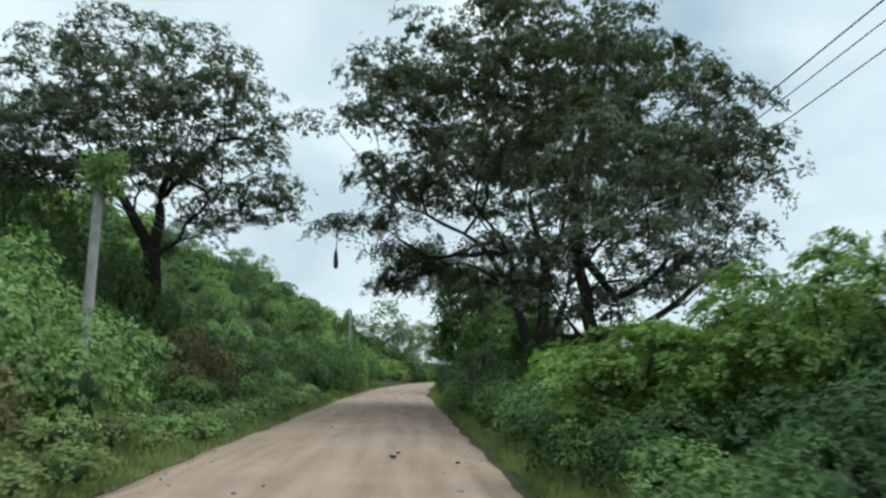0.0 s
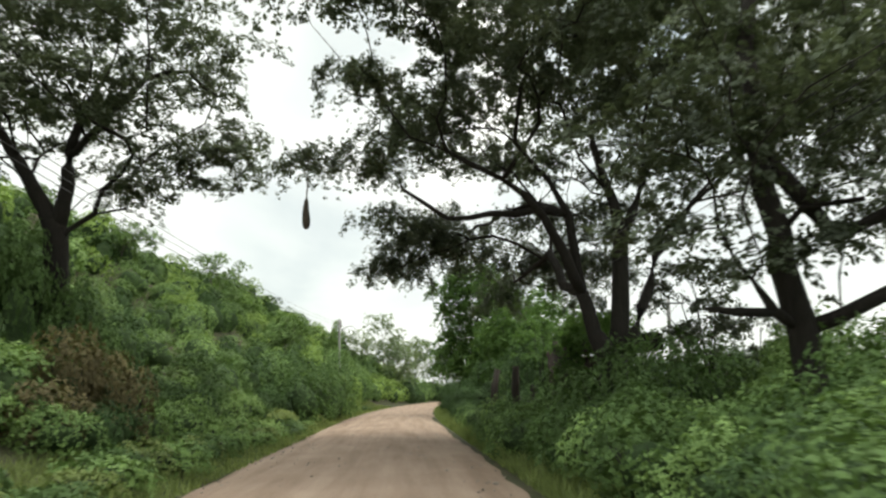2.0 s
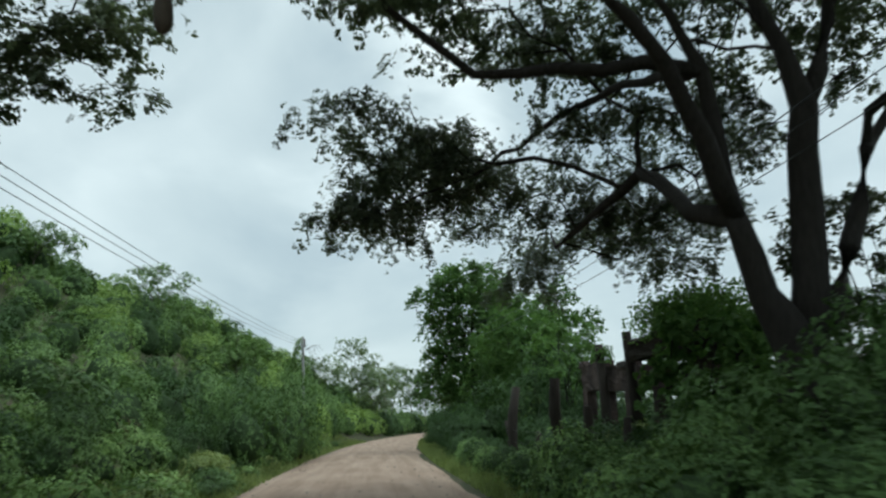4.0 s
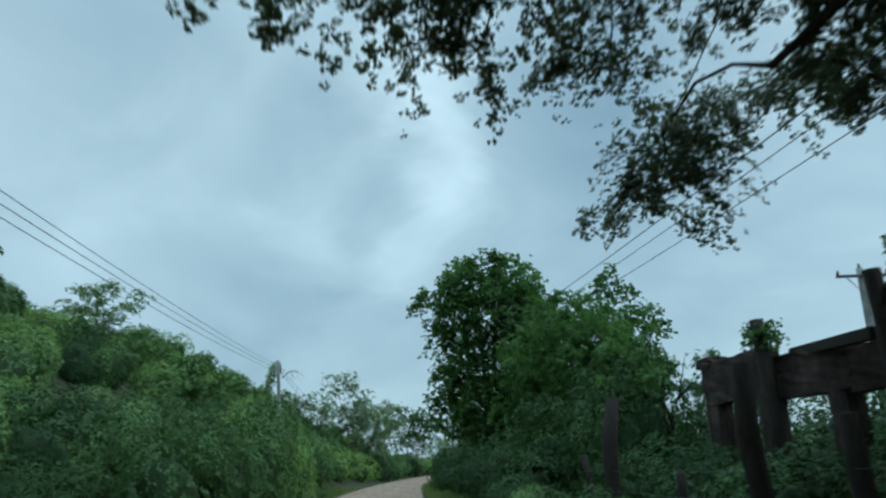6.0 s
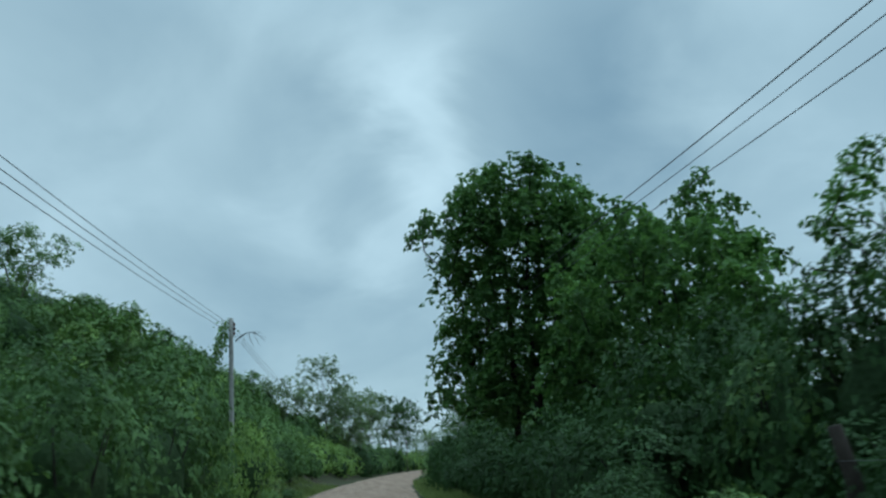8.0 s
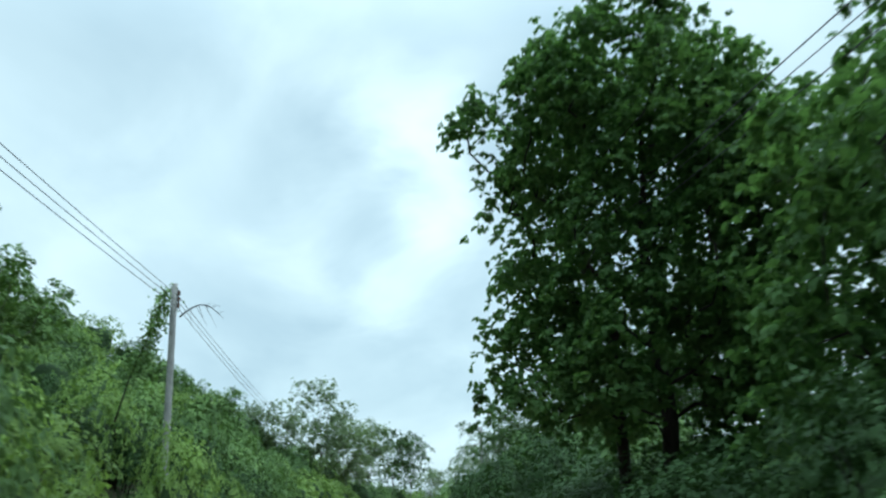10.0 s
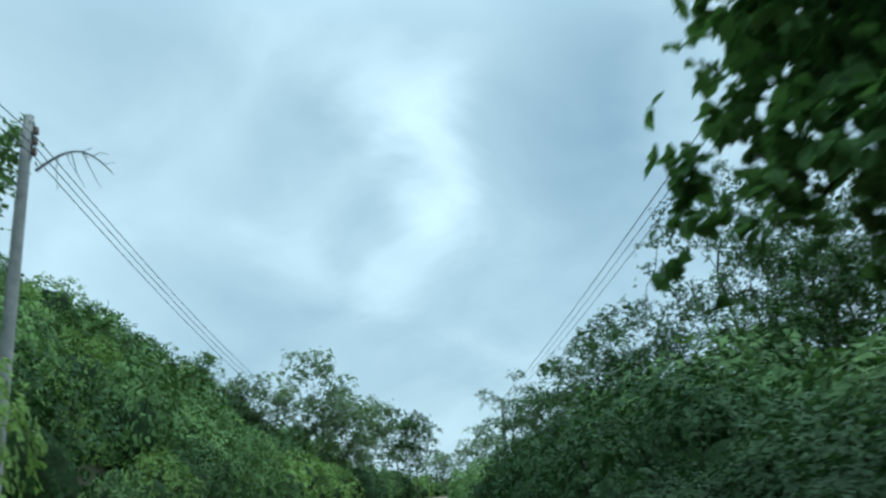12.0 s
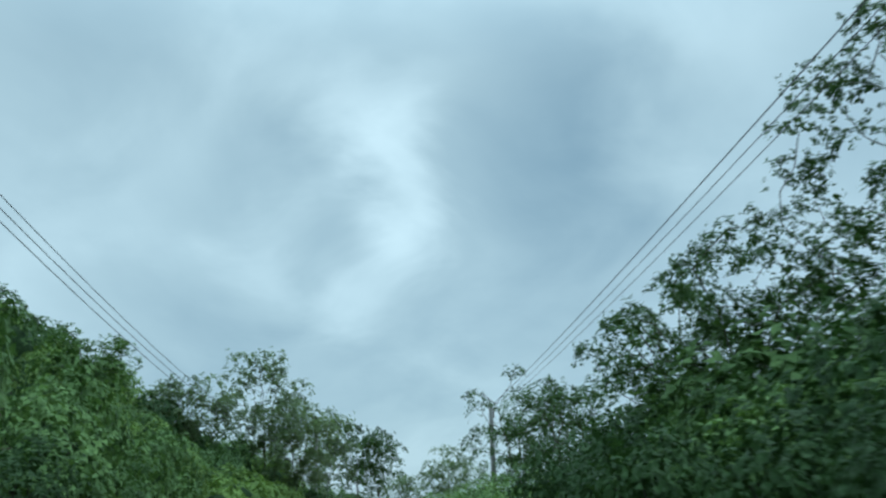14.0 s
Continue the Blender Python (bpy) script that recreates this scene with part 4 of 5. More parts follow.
def small_tree(x, y, top, spread, mat, group, label, per=150, pads_n=45, length=0.22, width=0.09, low=0.35, bark=MAT_PALE, rad=0.95, thick=0.55):
    s = Skeleton()
    g = float(land(x, y))
    foot = s.line([(x, y, g - 0.3), (x + 0.1, y, g + top * 0.3)], wobble=0.05)
    for i in range(5):
        turn = 1.257 * i + rng.uniform(-0.4, 0.4)
        lean = spread * rng.uniform(0.2, 0.5)
        s.line([(x + 0.45 * lean * math.cos(turn), y + 0.45 * lean * math.sin(turn), g + top * 0.5), (x + lean * math.cos(turn), y + lean * math.sin(turn), g + top * rng.uniform(0.68, 0.82))], foot, 0.08)

    def ok(p):
        h = (p[2] - g) / top
        r = math.hypot(p[0] - x, p[1] - y) / spread
        return low < h < 1 and r < math.sqrt(max(0, 1 - ((h - 0.66) / 0.36) ** 2)) + 0.1

    ps = scatter_pads(pads_n, ok, (x - spread, y - spread, g + top * low), (x + spread, y + spread, g + top), spread * 0.3)
    s.reach(ps, g + top * low * 0.6, thrift=0.3)
    return make_tree((x, y, g), label, "tree", s, ps, bark, mat, 0.014, 0.48, per * 1.6, rad, thick, length * 0.8, width * 1.3, "small", group=group, limbs=16, droop=0.3, tuft=6)


for x, y, top, spread in [(8.9, 100.5, 7.0, 2.4), (12.2, 98.0, 11.0, 3.0), (15.0, 97.0, 11.4, 3.2), (11.6, 93.5, 7.4, 2.4), (10.5, 108.0, 7.6, 2.6), (13.5, 90.0, 8.4, 2.8), (9.2, 114.0, 5.8, 2.2), (10.4, 126.0, 8.2, 2.5), (13.5, 132.0, 8.0, 2.6)]:
    small_tree(x, y, top, spread, MAT_DEEP, "small trees behind the hedge", "slender feathery tree behind the roadside hedge", 360, 62 if y < 101 else 36, 0.11, 0.06, 0.35, MAT_PALE, 0.75, 0.5)
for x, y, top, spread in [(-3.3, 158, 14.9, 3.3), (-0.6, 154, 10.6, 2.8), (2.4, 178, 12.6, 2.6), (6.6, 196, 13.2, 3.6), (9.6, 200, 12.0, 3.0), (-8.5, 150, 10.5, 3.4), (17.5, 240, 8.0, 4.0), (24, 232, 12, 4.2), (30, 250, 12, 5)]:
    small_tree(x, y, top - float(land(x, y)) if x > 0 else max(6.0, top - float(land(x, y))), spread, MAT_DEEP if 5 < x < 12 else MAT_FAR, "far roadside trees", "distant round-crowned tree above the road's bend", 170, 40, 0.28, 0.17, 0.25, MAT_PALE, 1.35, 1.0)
for x, y, top, spread in [(-19.2, 99, 6.6, 3.4), (-17, 103, 4.4, 2.0), (-24, 84, 3.6, 2.4), (-21.5, 118, 5.0, 2.6), (-13, 118, 5, 2.2), (-10.5, 128, 5.5, 2.4), (-10.2, 85.0, 5.4, 1.7)]:
    small_tree(x, y, top, spread, MAT_HILL if y > 80 else MAT_RAIN, "trees on the hillside", "thin flat-crowned tree standing out of hillside scrub", 130, 26, 0.26, 0.11, 0.5, MAT_PALE, 0.9)

for x, y, top, spread in [(3.7, 13.3, 2.5, 1.3), (5.2, 13.6, 3.0, 1.8), (7.0, 13.6, 3.7, 2.0), (9.0, 13.8, 4.5, 2.2), (11.2, 14.4, 5.0, 2.3)]:
    small_tree(x, y, top, spread, MAT_LIME, "pale low trees by the road", "pale yellow-green low tree with level sprays overhanging the verge", 330, 24, 0.14, 0.06, 0.42, MAT_BARK, 0.75, 0.32)
small_tree(7.7, 60.8, 6.1, 1.9, MAT_TEAK, "", "thin open tree with scattered tufts of leaves", 130, 20, 0.15, 0.09, 0.5, MAT_BARK, 0.5, 0.3)
small_tree(10.2, 41.4, 6.4, 2.0, MAT_RAIN, "", "small dark tree behind the spreading tree", 260, 26, 0.18, 0.09, 0.3, MAT_BARK, 0.8, 0.5)

rng = np.random.default_rng(39)
# the hillside's cover of scrub and vines, mound on mound
mx, my = [], []
for y in np.arange(16, 236, 3.6):
    for u in np.arange(8.3 if y < 127 else 5.6, 46, 3.6 + 0.9 * (y > 120)):
        mx.append(float(road_mid(y)) - u + rng.uniform(-1.0, 1.0))
        my.append(y + rng.uniform(-1.0, 1.0))


def cover(cover_name, mat, label, xs, ys, rs, hs, picked, dense=60, leaf=0.0):
    """One sheet of leafy mounds over the ground, past counting."""
    cs, ns, hulls, size, webs = [], [], [], [], []
    zs = land(xs, ys)
    at = 0
    for i in picked:
        x, y, r, h, z = xs[i], ys[i], rs[i], hs[i], zs[i]
        c = np.array([x, y, z + 0.3 * h])
        near = 15 < y < 125 and x > road_mid(y) - 22
        grow = np.array([r, r, h])
        webs.append(BALL_FACES + at)
        at += len(BALL)
        # this dark hull stands in for shade deep in the mound
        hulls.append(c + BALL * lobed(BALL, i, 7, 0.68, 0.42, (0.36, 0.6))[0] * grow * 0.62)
        k = int((34 if y > 125 or leaf else 150 if near else 50) * dense * r * h / 60)
        d = unit(rng.normal(size=(k, 3)))
        d[:, 2] = np.where(d[:, 2] < -0.5, -d[:, 2], d[:, 2])
        reach, face = lobed(d, i, 7, 0.68, 0.42, (0.36, 0.6))
        cs.append(c + d * reach * grow * rng.uniform(0.92, 1.05, (k, 1)))
        ns.append(face + np.array([0, 0, 0.2]) + rng.normal(0, 0.15, (k, 3)))
        size.append(np.full(k, leaf or (0.125 if near else 0.27)))
    size = np.concatenate(size)
    v, f = fans(np.concatenate(cs), np.concatenate(ns), 4, size, size * 0.9, 0.15, "small", droop=0.3)
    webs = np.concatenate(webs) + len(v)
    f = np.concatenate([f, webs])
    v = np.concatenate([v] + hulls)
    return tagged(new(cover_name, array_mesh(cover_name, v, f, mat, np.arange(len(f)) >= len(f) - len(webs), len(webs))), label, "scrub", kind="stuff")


mx, my = np.array(mx), np.array(my)
mr = np.where(rng.uniform(size=len(mx)) < 0.72, rng.uniform(1.3, 1.8, len(mx)), rng.uniform(1.9, 2.3, len(mx))) * np.where(my > 120, 1.35, 1.0)
mh = mr * rng.uniform(0.9, 1.4, len(mx))
# turns 2 and 4 get darker leaves, painted in for shaded gaps
turn = (np.arange(len(mx)) * 7 + np.arange(len(mx)) // 5) % 5
turn = np.where((turn == 0) & (my > 70) | (turn == 1) & (my > 84), 5, turn)
cover("hillside_scrub", MAT_HILL, "dense green scrub over the whole hillside", mx, my, mr, mh, np.flatnonzero((turn == 0) | (turn == 3)))
cover("hillside_creepers", MAT_VINE, "bright green creepers draped over hillside scrub", mx, my, mr, mh, np.flatnonzero(turn == 1))
cover("fresh_creepers", MAT_FRESH, "fresh yellow-green creepers over the hillside further on", mx, my, mr, mh, np.flatnonzero(turn == 5))
cover("hillside_thicket", MAT_DEEP, "dark green thicket between the scrub on the hillside", mx, my, mr, mh, np.flatnonzero(turn == 2))
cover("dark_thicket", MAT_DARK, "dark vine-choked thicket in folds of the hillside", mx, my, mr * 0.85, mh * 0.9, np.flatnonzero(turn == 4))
hy = np.repeat(np.arange(104, 236, 2.6), 4) + rng.uniform(-0.8, 0.8, 4 * len(np.arange(104, 236, 2.6)))
hx = road_mid(hy) + 5.0 + np.tile(np.arange(4), len(hy) // 4) * 2.0 + rng.uniform(0, 0.8, len(hy))
hr = rng.uniform(1.1, 1.9, len(hy))
cover("far_hedge", MAT_VINE, "tall dark hedge following the road's bend", hx, hy, hr, hr * rng.uniform(1.1, 1.6, len(hy)), range(len(hy)), 30)

# woods that close the place on the right, behind and far ahead
wx = np.concatenate([rng.uniform(16, 70, 330), rng.uniform(-60, 60, 110), rng.uniform(-50, 120, 330)])
wy = np.concatenate([rng.uniform(-30, 250, 330), rng.uniform(-70, -22, 110), rng.uniform(255, 420, 330)])
keep = ~((wx < 34) & (wy > 36) & (wy < 64)) & (np.abs(wx - road_mid(wy)) > 5)
wx, wy = wx[keep], wy[keep]
wr = rng.uniform(1.8, 3.4, len(wx))
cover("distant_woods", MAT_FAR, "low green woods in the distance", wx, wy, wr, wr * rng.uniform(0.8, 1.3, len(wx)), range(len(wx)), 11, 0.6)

rng = np.random.default_rng(40)
# ---- verge grass ----
n = 64000
yy = 4 + 116 * rng.uniform(0, 1, n) ** 1.25
side = rng.uniform(size=n) < 0.55
u = np.where(side, -rng.uniform(2.82, 6.2, n), rng.uniform(3.2, 4.5, n))
xx = road_mid(yy) + u
zz = land(xx, yy)
h = rng.uniform(0.1, 0.42, n) * np.clip((np.abs(u) - 2.5) / 0.8, 0.25, 1)
lean = rng.normal(0, 0.35, (n, 2)) * h[:, None]
b = np.stack([xx, yy, zz - 0.02], 1)
ang = rng.uniform(0, 6.283, n)
wv = np.stack([np.cos(ang), np.sin(ang), np.zeros(n)], 1) * rng.uniform(0.008, 0.022, n)[:, None]
tip = b + np.stack([lean[:, 0], lean[:, 1], h + 0.02], 1)
v = np.stack([b - wv, b + wv, tip], 1).reshape(-1, 3)
tagged(new("verge_grass", array_mesh("verge_grass", v, np.arange(3 * n).reshape(n, 3), MAT_GRASS)), "short grass and weeds along both road edges", "grass", kind="stuff")

rng = np.random.default_rng(41)
# ---- power lines ----


def pole(x, y, height, r0, r1, lean, label, arm=False, mat=MAT_CONCRETE):
    g = float(land(x, y))
    ob = thing("utility_pole", (x, y, g), label, "utility pole")
    s = np.linspace(0, 1, 9)
    pts = np.stack([lean[0] * s, lean[1] * s, -0.4 + (height + 0.4) * s], 1)
    child("shaft", raw_mesh("shaft", *tube(pts, r0 + (r1 - r0) * s, 12), mat, True), ob)
    top = pts[-1]
    if arm:
        bm = box_bm((1.9, 0.09, 0.1), 0.01)
        bmesh.ops.translate(bm, vec=top + np.array([0, -0.12, -0.3]), verts=bm.verts)
        holder = part("crossarm", bm, MAT_STEEL, ob)
        spots = [(-0.88, -0.12, -0.25), (0.0, 0.0, 0.0), (0.88, -0.12, -0.25)]
        for sx in (-1, 1):
            child("brace", raw_mesh("brace", *tube([top + np.array([sx * 0.6, -0.12, -0.34]), top + np.array([0, -0.1, -0.95])], [0.015, 0.015], 6), MAT_STEEL), ob)
    else:
        # a vertical rack with its insulators
        holder = child("rack", raw_mesh("rack", *tube([top + np.array([0.1, 0, -0.12]), top + np.array([0.1, 0, -0.85])], [0.02, 0.02], 6), MAT_STEEL), ob)
        spots = [(0.15, 0, -0.36), (0.15, 0, -0.56), (0.15, 0, -0.76)]
    for p in spots:
        q = top + np.array(p)
        prof = [(0, 0.03), (0.03, 0.06), (0.05, 0.035), (0.08, 0.055), (0.1, 0.03), (0.13, 0.045), (0.16, 0.015)]
        child("insulator", raw_mesh("insulator", *tube([q + np.array([0, 0, h]) for h, _ in prof], [r for _, r in prof], 10), MAT_PORCELAIN, True), holder)
    return ob, np.array([x, y, g]) + top


def wire(p, q, sag, r=0.009, label="thin dark power cable sagging between poles"):
    s = np.linspace(0, 1, 40)[:, None]
    pts = np.asarray(p) * (1 - s) + np.asarray(q) * s - np.array([0, 0, 1]) * sag * 4 * s * (1 - s)
    o = pts[0].copy()
    ob = new("power_cable", raw_mesh("power_cable", *tube(pts - o, np.full(40, r), 5), MAT_WIRE, True))
    ob.matrix_basis = Matrix.Translation(o)
    return tagged(ob, label, "cable", "power cables")


def leaf_clump(centre, spread, count, mat, length, width, label, broad=False):
    ob = thing("creeper", centre, label, "creeper")
    d = np.clip(rng.normal(0, 0.5, (count, 3)), -0.9, 0.9) * np.asarray(spread)
    v, f = leaves(d, np.array([0, 0, 0.6]) + rng.normal(0, 0.6, (count, 3)), length, width, 0.2, broad, 0.4)
    child("foliage", array_mesh("foliage", v, f, mat), ob)
    child("stem", raw_mesh("stem", *tube([(0, 0, -spread[2]), (0.05, 0.03, 0), (-0.04, 0.05, spread[2])], [0.02, 0.015, 0.006], 5), MAT_BARK, True), ob)
    return ob


# left line: a pole with a leafy head near the start, the pole with the dead branch further on
_, t0 = pole(-7.6, 20.5, 6.5 - float(land(-7.6, 20.5)), 0.14, 0.11, (0.1, 0, 0), "grey concrete utility pole overgrown at its top")
_, t1 = pole(-5.75, 88.0, 8.25 - float(land(-5.75, 88.0)), 0.125, 0.092, (-0.12, 0.2, 0), "grey concrete utility pole with creepers climbing it")
_, t2 = pole(1.2, 172.0, 9.0, 0.17, 0.12, (0, 0, 0), "distant pale concrete utility pole")
ins = [np.array((0.15, 0, -0.4)), np.array((0.15, 0, -0.58)), np.array((0.15, 0, -0.76))]
for k, o in enumerate(ins):
    wire(t0 + o, t1 + o, 0.55 + 0.04 * k)
    wire(t1 + o, t2 + o, 2.8 + 0.06 * k)

# right line
# unseen pole inferred from its cables, coloured dark to be lost among trees
_, tr = pole(5.2, 79.5, 7.6, 0.14, 0.1, (0, 0, 0), "utility pole toned dark to merge with the broad-leaved trees", mat=MAT_WOOD)
_, tr2 = pole(10.6, 133.0, 7.4, 0.17, 0.12, (0, 0, 0), "concrete utility pole behind the hedge")
for k, (dx, dz) in enumerate([(0.0, -0.1), (-0.15, -0.45), (-0.35, -0.9)]):
    o = np.array((dx, 0, dz))
    wire((5.6 + dx, -6, 6.6 + dz), tr + o, 1.15 + 0.04 * k, 0.011 if k == 0 else 0.008)
    o = np.array((0.1 * k, 0, -0.1 - 0.12 * k))
    wire(tr + o, tr2 + o, 0.3 + 0.05 * k, 0.011 if k == 0 else 0.008)
pole(16.2, 64.0, 7.3, 0.15, 0.11, (0, 0, 0), "utility pole with a crossarm behind the ruin", arm=True)

# the dead branch caught in the wires beside the left pole, and the creeper hanging on the shaft
s = np.linspace(0, 1, 10)
dead = thing("dead_branch", t1 + np.array([0.1, 0, -1.05]), "bare dead branch caught in the cables at the pole", "branch")
bough = child("bough", raw_mesh("bough", *tube(np.stack([0.1 + 1.3 * s, 0.1 * s, 0.46 * np.sin(s * 2.9) - 0.12 * s], 1), np.linspace(0.028, 0.008, 10), 6), MAT_BARK, True), dead)
for i in range(9):
    st = rng.uniform(0.1, 0.9)
    w = np.array([0.1 + 1.3 * st, 0.1 * st, 0.46 * math.sin(st * 2.9) - 0.12 * st])
    e = w + np.array([rng.uniform(-0.1, 0.35), rng.uniform(-0.2, 0.2), rng.uniform(-0.7, 0.12)])
    child("twig", raw_mesh("twig", *tube([w, (w + e) / 2 + rng.normal(0, 0.06, 3), e], [0.009, 0.006, 0.003], 4), MAT_BARK, True), bough)
cs = []
for i in range(60):
    st = i / 59
    cs.append(rng.normal(0, 0.16, (16, 3)) + np.array([-0.25 - 0.95 * (1 - st) ** 1.3, 0.1, -3.0 + 2.75 * st]))
cs = np.concatenate(cs)
v, f = leaves(cs, rng.normal(0, 1, cs.shape) + np.array([0, 0, 0.6]), 0.13, 0.1)
creeper = thing("climbing_creeper", t1, "leafy creeper hanging on the utility pole", "creeper")
child("foliage", array_mesh("foliage", v, f, MAT_VINE), creeper)
child("stem", raw_mesh("stem", *tube([(-1.5, 0.1, -4.2), (-1.2, 0.1, -3.0), (-0.7, 0.1, -1.6), (-0.25, 0.1, -0.3)], [0.03, 0.025, 0.02, 0.01], 5), MAT_BARK, True), creeper)
leaf_clump(t0 + np.array([0.05, 0, -0.15]), (0.55, 0.55, 0.6), 520, MAT_VINE, 0.2, 0.12, "yellow-green creeper bunched on a pole top")

# hanging nest under the outermost twigs over the road
nest = thing("hanging_nest", (-2.8, 33.1, 5.65), "long dark woven bird nest hanging from a twig", "nest")
h = [0.0, 0.04, 0.14, 0.3, 0.46, 0.6, 0.72, 0.8]
r = [0.02, 0.07, 0.1, 0.1, 0.085, 0.07, 0.05, 0.02]
child("pouch", raw_mesh("pouch", *tube([(0.01 * math.sin(9 * q), 0, q) for q in h], r, 10), MAT_NEST, True), nest)
child("cord", raw_mesh("cord", *tube([(0, 0, 0.78), (0.03, 0, 1.3), (0.0, 0.1, 2.1)], [0.02, 0.014, 0.01], 5), MAT_NEST, True), nest)

rng = np.random.default_rng(42)
# ---- the ruin behind the fence ----
RX0 = 7.6
ruin = thing("ruined_house", (RX0, 51.0, 0.0), "roofless stained house wall, toned down for shade, with empty openings behind the fence", "ruin")


def ruin_block(name, x, y, z, sx, sy, sz, cuts=4, rough=0.012, mat=MAT_ADOBE, label=""):
    bm = box_bm((sx, sy, sz), 0, cuts, rough)
    bmesh.ops.translate(bm, vec=(x - RX0, y - 51.0, z), verts=bm.verts)
    return part(name, bm, mat, ruin, label)


for y0, w in [(57.0, 0.6), (54.3, 0.55), (51.5, 0.55), (48.7, 0.55), (45.9, 0.6), (43.2, 0.6)]:
    tall = 2.62 if y0 < 50 else 2.78 if y0 < 53 else 2.98
    ruin_block("pillar", RX0, y0, tall / 2 - 0.25, 0.37, w, tall)
for y0, ln, z0, hh in [(55.7, 3.3, 3.1, 0.98), (52.5, 3.1, 2.9, 0.86), (49.5, 3.0, 2.76, 0.74), (46.4, 3.3, 2.67, 0.56), (43.6, 2.4, 2.62, 0.55)]:
    ruin_block("lintel_wall", RX0, y0, z0, 0.4, ln, hh, 6, 0.013)
ruin_block("cornice", RX0, 57.1, 3.62, 0.5, 0.8, 0.24, 3, 0.02)
for x0 in (8.6, 9.9, 11.2):
    ruin_block("side_wall", x0, 57.25, 0.4, 1.3, 0.35, 1.3, 5, 0.015)
ruin_block("parapet", 7.6, 53.9, 0.35, 0.36, 2.2, 1.1, 4, 0.015)
ruin_block("parapet", 7.6, 47.3, 0.3, 0.36, 2.2, 1.0, 4, 0.015)
ruin_block("back_wall", 12.0, 51.0, 0.4, 0.35, 11.5, 1.2, 8, 0.03)
ruin_block("roof_remnant", 8.0, 46.0, 3.48, 2.6, 5.2, 0.6, 7, 0.04, MAT_WOOD, "sagging dark roof timbers")
beam = box_bm((0.18, 4.6, 0.2), 0.02, 0)
bmesh.ops.rotate(beam, cent=(0, 0, 0), matrix=Matrix.Rotation(radians(3), 3, "X"), verts=beam.verts)
bmesh.ops.rotate(beam, cent=(0, 0, 0), matrix=Matrix.Rotation(radians(-13), 3, "Z"), verts=beam.verts)
bmesh.ops.translate(beam, vec=(7.25 - RX0, 51.2 - 51.0, 3.24), verts=beam.verts)
part("roof_beam", beam, MAT_WOOD, ruin, "slanting broken roof beam")
for x0, y0, h0, r0 in [(6.75, 48.7, 4.02, 0.16), (7.2, 53.5, 4.08, 0.17)]:
    child("timber_post", raw_mesh("timber_post", *tube([(x0 - RX0, y0 - 51, -0.2), (x0 - RX0 + 0.03, y0 - 51.03, h0 * 0.5), (x0 - RX0 - 0.08, y0 - 51, h0)], [r0 * 1.1, r0, r0 * 0.85], 9), MAT_WOOD, True), ruin)
leaf_clump((7.2, 53.5, 3.75), (0.4, 0.4, 0.3), 420, MAT_TEAK, 0.1, 0.075, "tuft of creeper round an old post top", True)
leaf_clump((7.4, 45.4, 4.1), (1.2, 2.6, 0.6), 6000, MAT_TEAK, 0.1, 0.075, "creepers growing over the fallen roof", True)

# ---- fence of rough posts and barbed wire ----
fence = thing("wire_fence", (4.4, 50.0, 0.0), "old fence of rough crooked posts and barbed wire", "fence")
posts = [(4.45, 42.0), (4.4, 44.4), (5.0, 47.0), (4.7, 48.8), (4.5, 51.8), (4.3, 55.0), (4.6, 58.6)]
for k, (x0, y0) in enumerate(posts):
    h0 = [1.6, 1.3, 1.9, 2.75, 1.3, 2.75, 1.6][k]
    thick = 1.6 if k in (3, 5) else 1.3 if k == 2 else 0.9
    zb = float(land(x0, y0))
    c = rng.normal(0, 0.05, (4, 2))
    if k == 3:
        c[1:, 0] = -0.1, -0.24, -0.2
    pts = [(x0 - 4.4 + c[i, 0] * (i > 0), y0 - 50 + c[i, 1] * (i > 0), zb - 0.3 + (h0 + 0.3) * i / 3) for i in range(4)]
    child("post", raw_mesh("post", *tube(pts, [0.13 * thick, 0.1 * thick, 0.11 * thick, 0.09 * thick], 8), MAT_WOOD, True), fence)
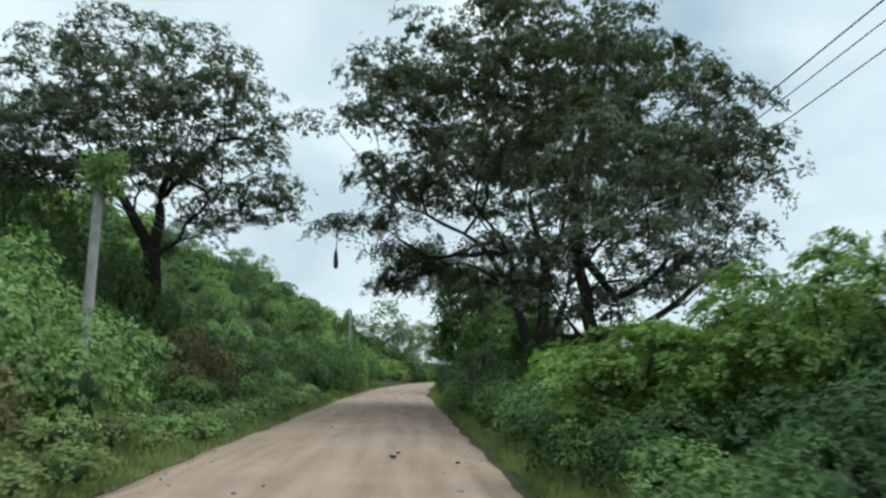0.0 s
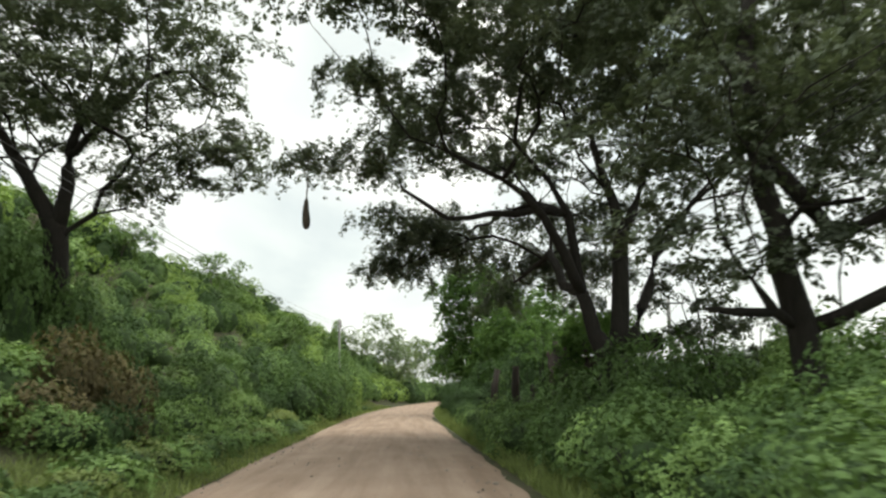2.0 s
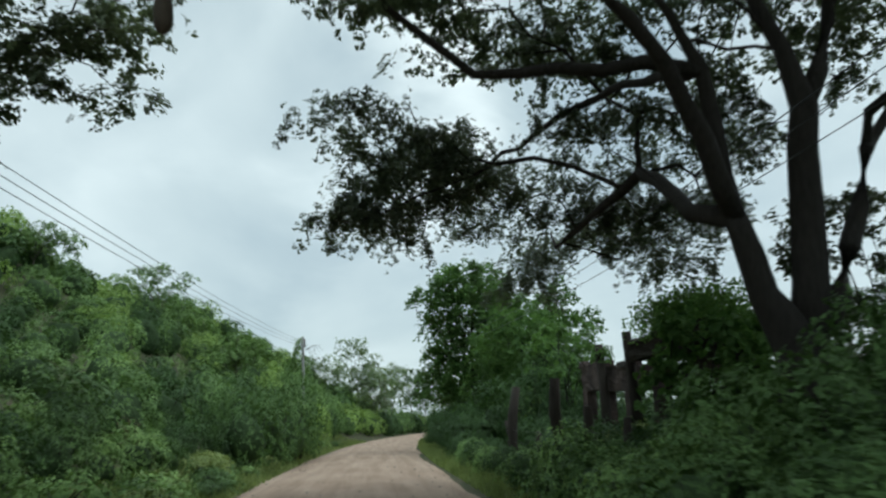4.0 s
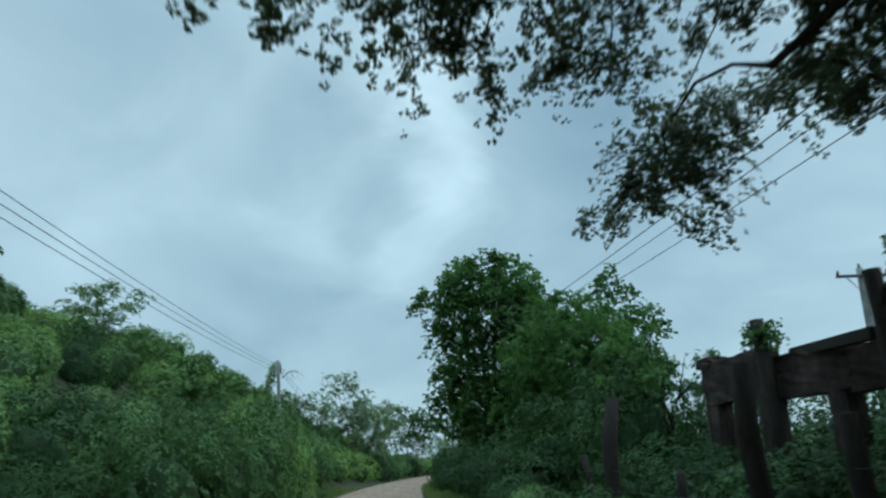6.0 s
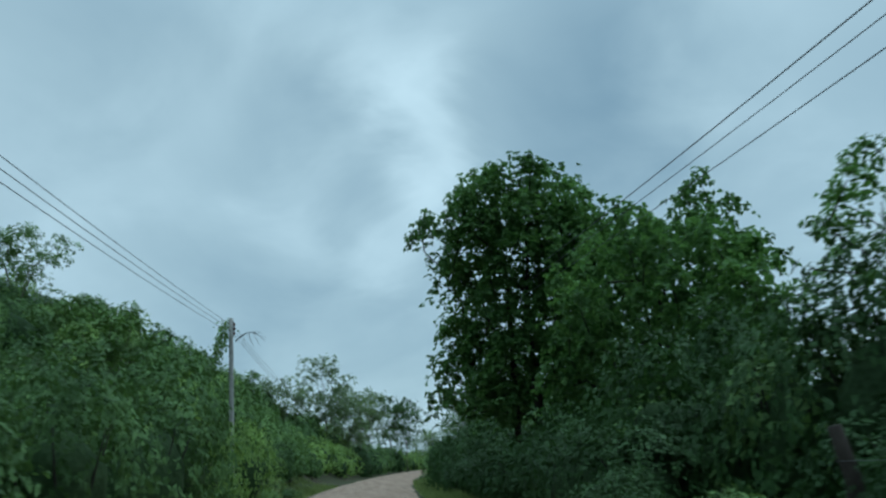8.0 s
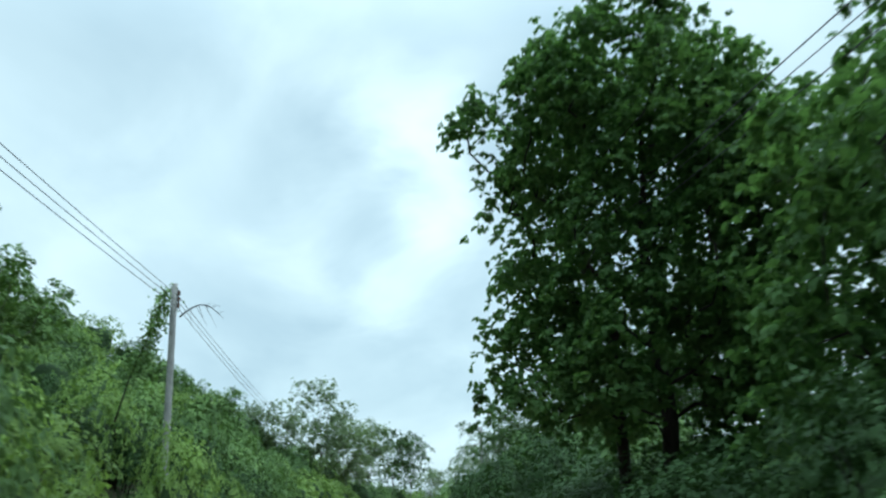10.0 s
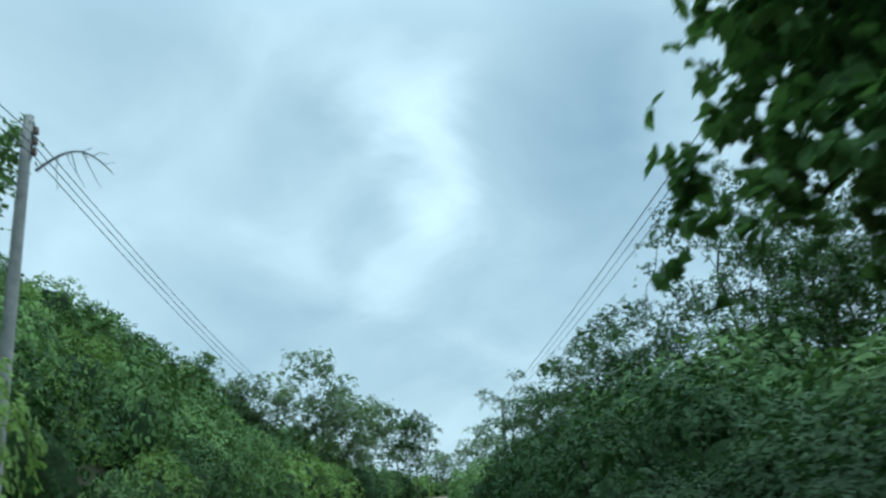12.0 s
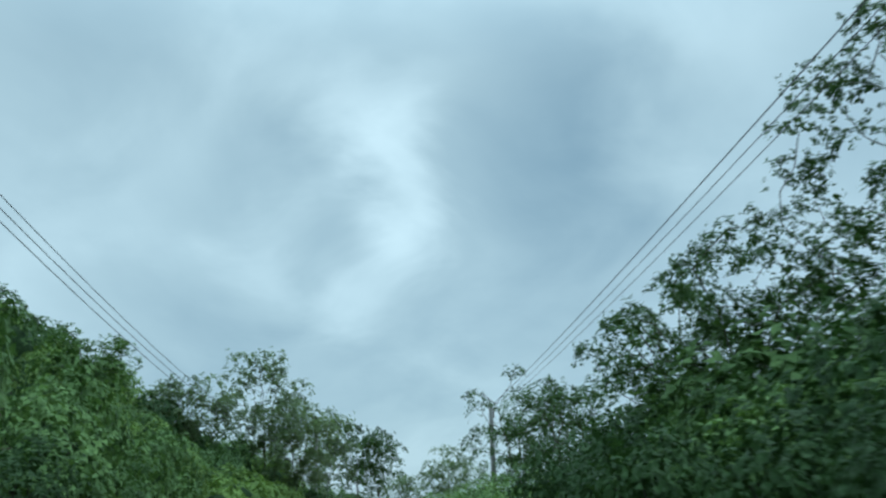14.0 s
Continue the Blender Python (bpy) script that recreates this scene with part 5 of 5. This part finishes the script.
for hz in (0.45, 0.85, 1.25):
    pts = [(x0 - 4.4 - 0.1, y0 - 50, hz + 0.03 * math.sin(y0 * 3)) for x0, y0 in posts]
    child("barbed_wire", raw_mesh("barbed_wire", *tube(pts, [0.003] * len(pts), 4), MAT_STEEL, True), fence)

# ---- stones and litter on the road ----
ico = bmesh.new()
bmesh.ops.create_icosphere(ico, subdivisions=1, radius=1.0)
for vv in ico.verts:
    vv.co = Vector((vv.co.x * rng.uniform(0.75, 1.2), vv.co.y * rng.uniform(0.75, 1.2), vv.co.z * rng.uniform(0.5, 0.8)))
sv = np.array([v.co[:] for v in ico.verts])
ico.verts.index_update()
sf = np.array([[v.index for v in q.verts] for q in ico.faces])
ico.free()
n = 900
yy = rng.uniform(5, 110, n)
u = np.where(rng.uniform(size=n) < 0.7, rng.choice([-1, 1], n) * rng.uniform(2.0, 2.9, n), rng.uniform(-2, 2, n))
size = rng.uniform(0.01, 0.035, n) * np.where(rng.uniform(size=n) < 0.04, 2.0, 1.0)
rz = 0.05 - 0.012 * u ** 2
v = (sv[None] * size[:, None, None] + np.stack([road_mid(yy) + u, yy, rz], 1)[:, None, :]).reshape(-1, 3)
f = (sf[None] + (np.arange(n) * len(sv))[:, None, None]).reshape(-1, 3)
tagged(new("gravel", array_mesh("gravel", v, f, MAT_STONE)), "loose pebbles along the road's wheel tracks and edges", "gravel", kind="stuff")

# clods dropped on the road
for x, y, r in [(-0.17, 16.6, 0.055), (-0.09, 17.4, 0.04), (1.01, 15.6, 0.04), (-0.22, 16.8, 0.03)]:
    bm = bmesh.new()
    bmesh.ops.create_icosphere(bm, subdivisions=2, radius=r)
    for q in bm.verts:
        q.co = Vector((q.co.x * 1.2, q.co.y, q.co.z * 0.55)) * rng.uniform(0.8, 1.2)
    me = bpy.data.meshes.new("dirt_clod")
    bm.to_mesh(me)
    bm.free()
    me.materials.append(MAT_BARK)
    clod = new("dirt_clod", me)
    clod.matrix_basis = Matrix.Translation((x, y, 0.05))
    tagged(clod, "dark clod of dirt lying on the dirt road", "clod", "clods on the road")
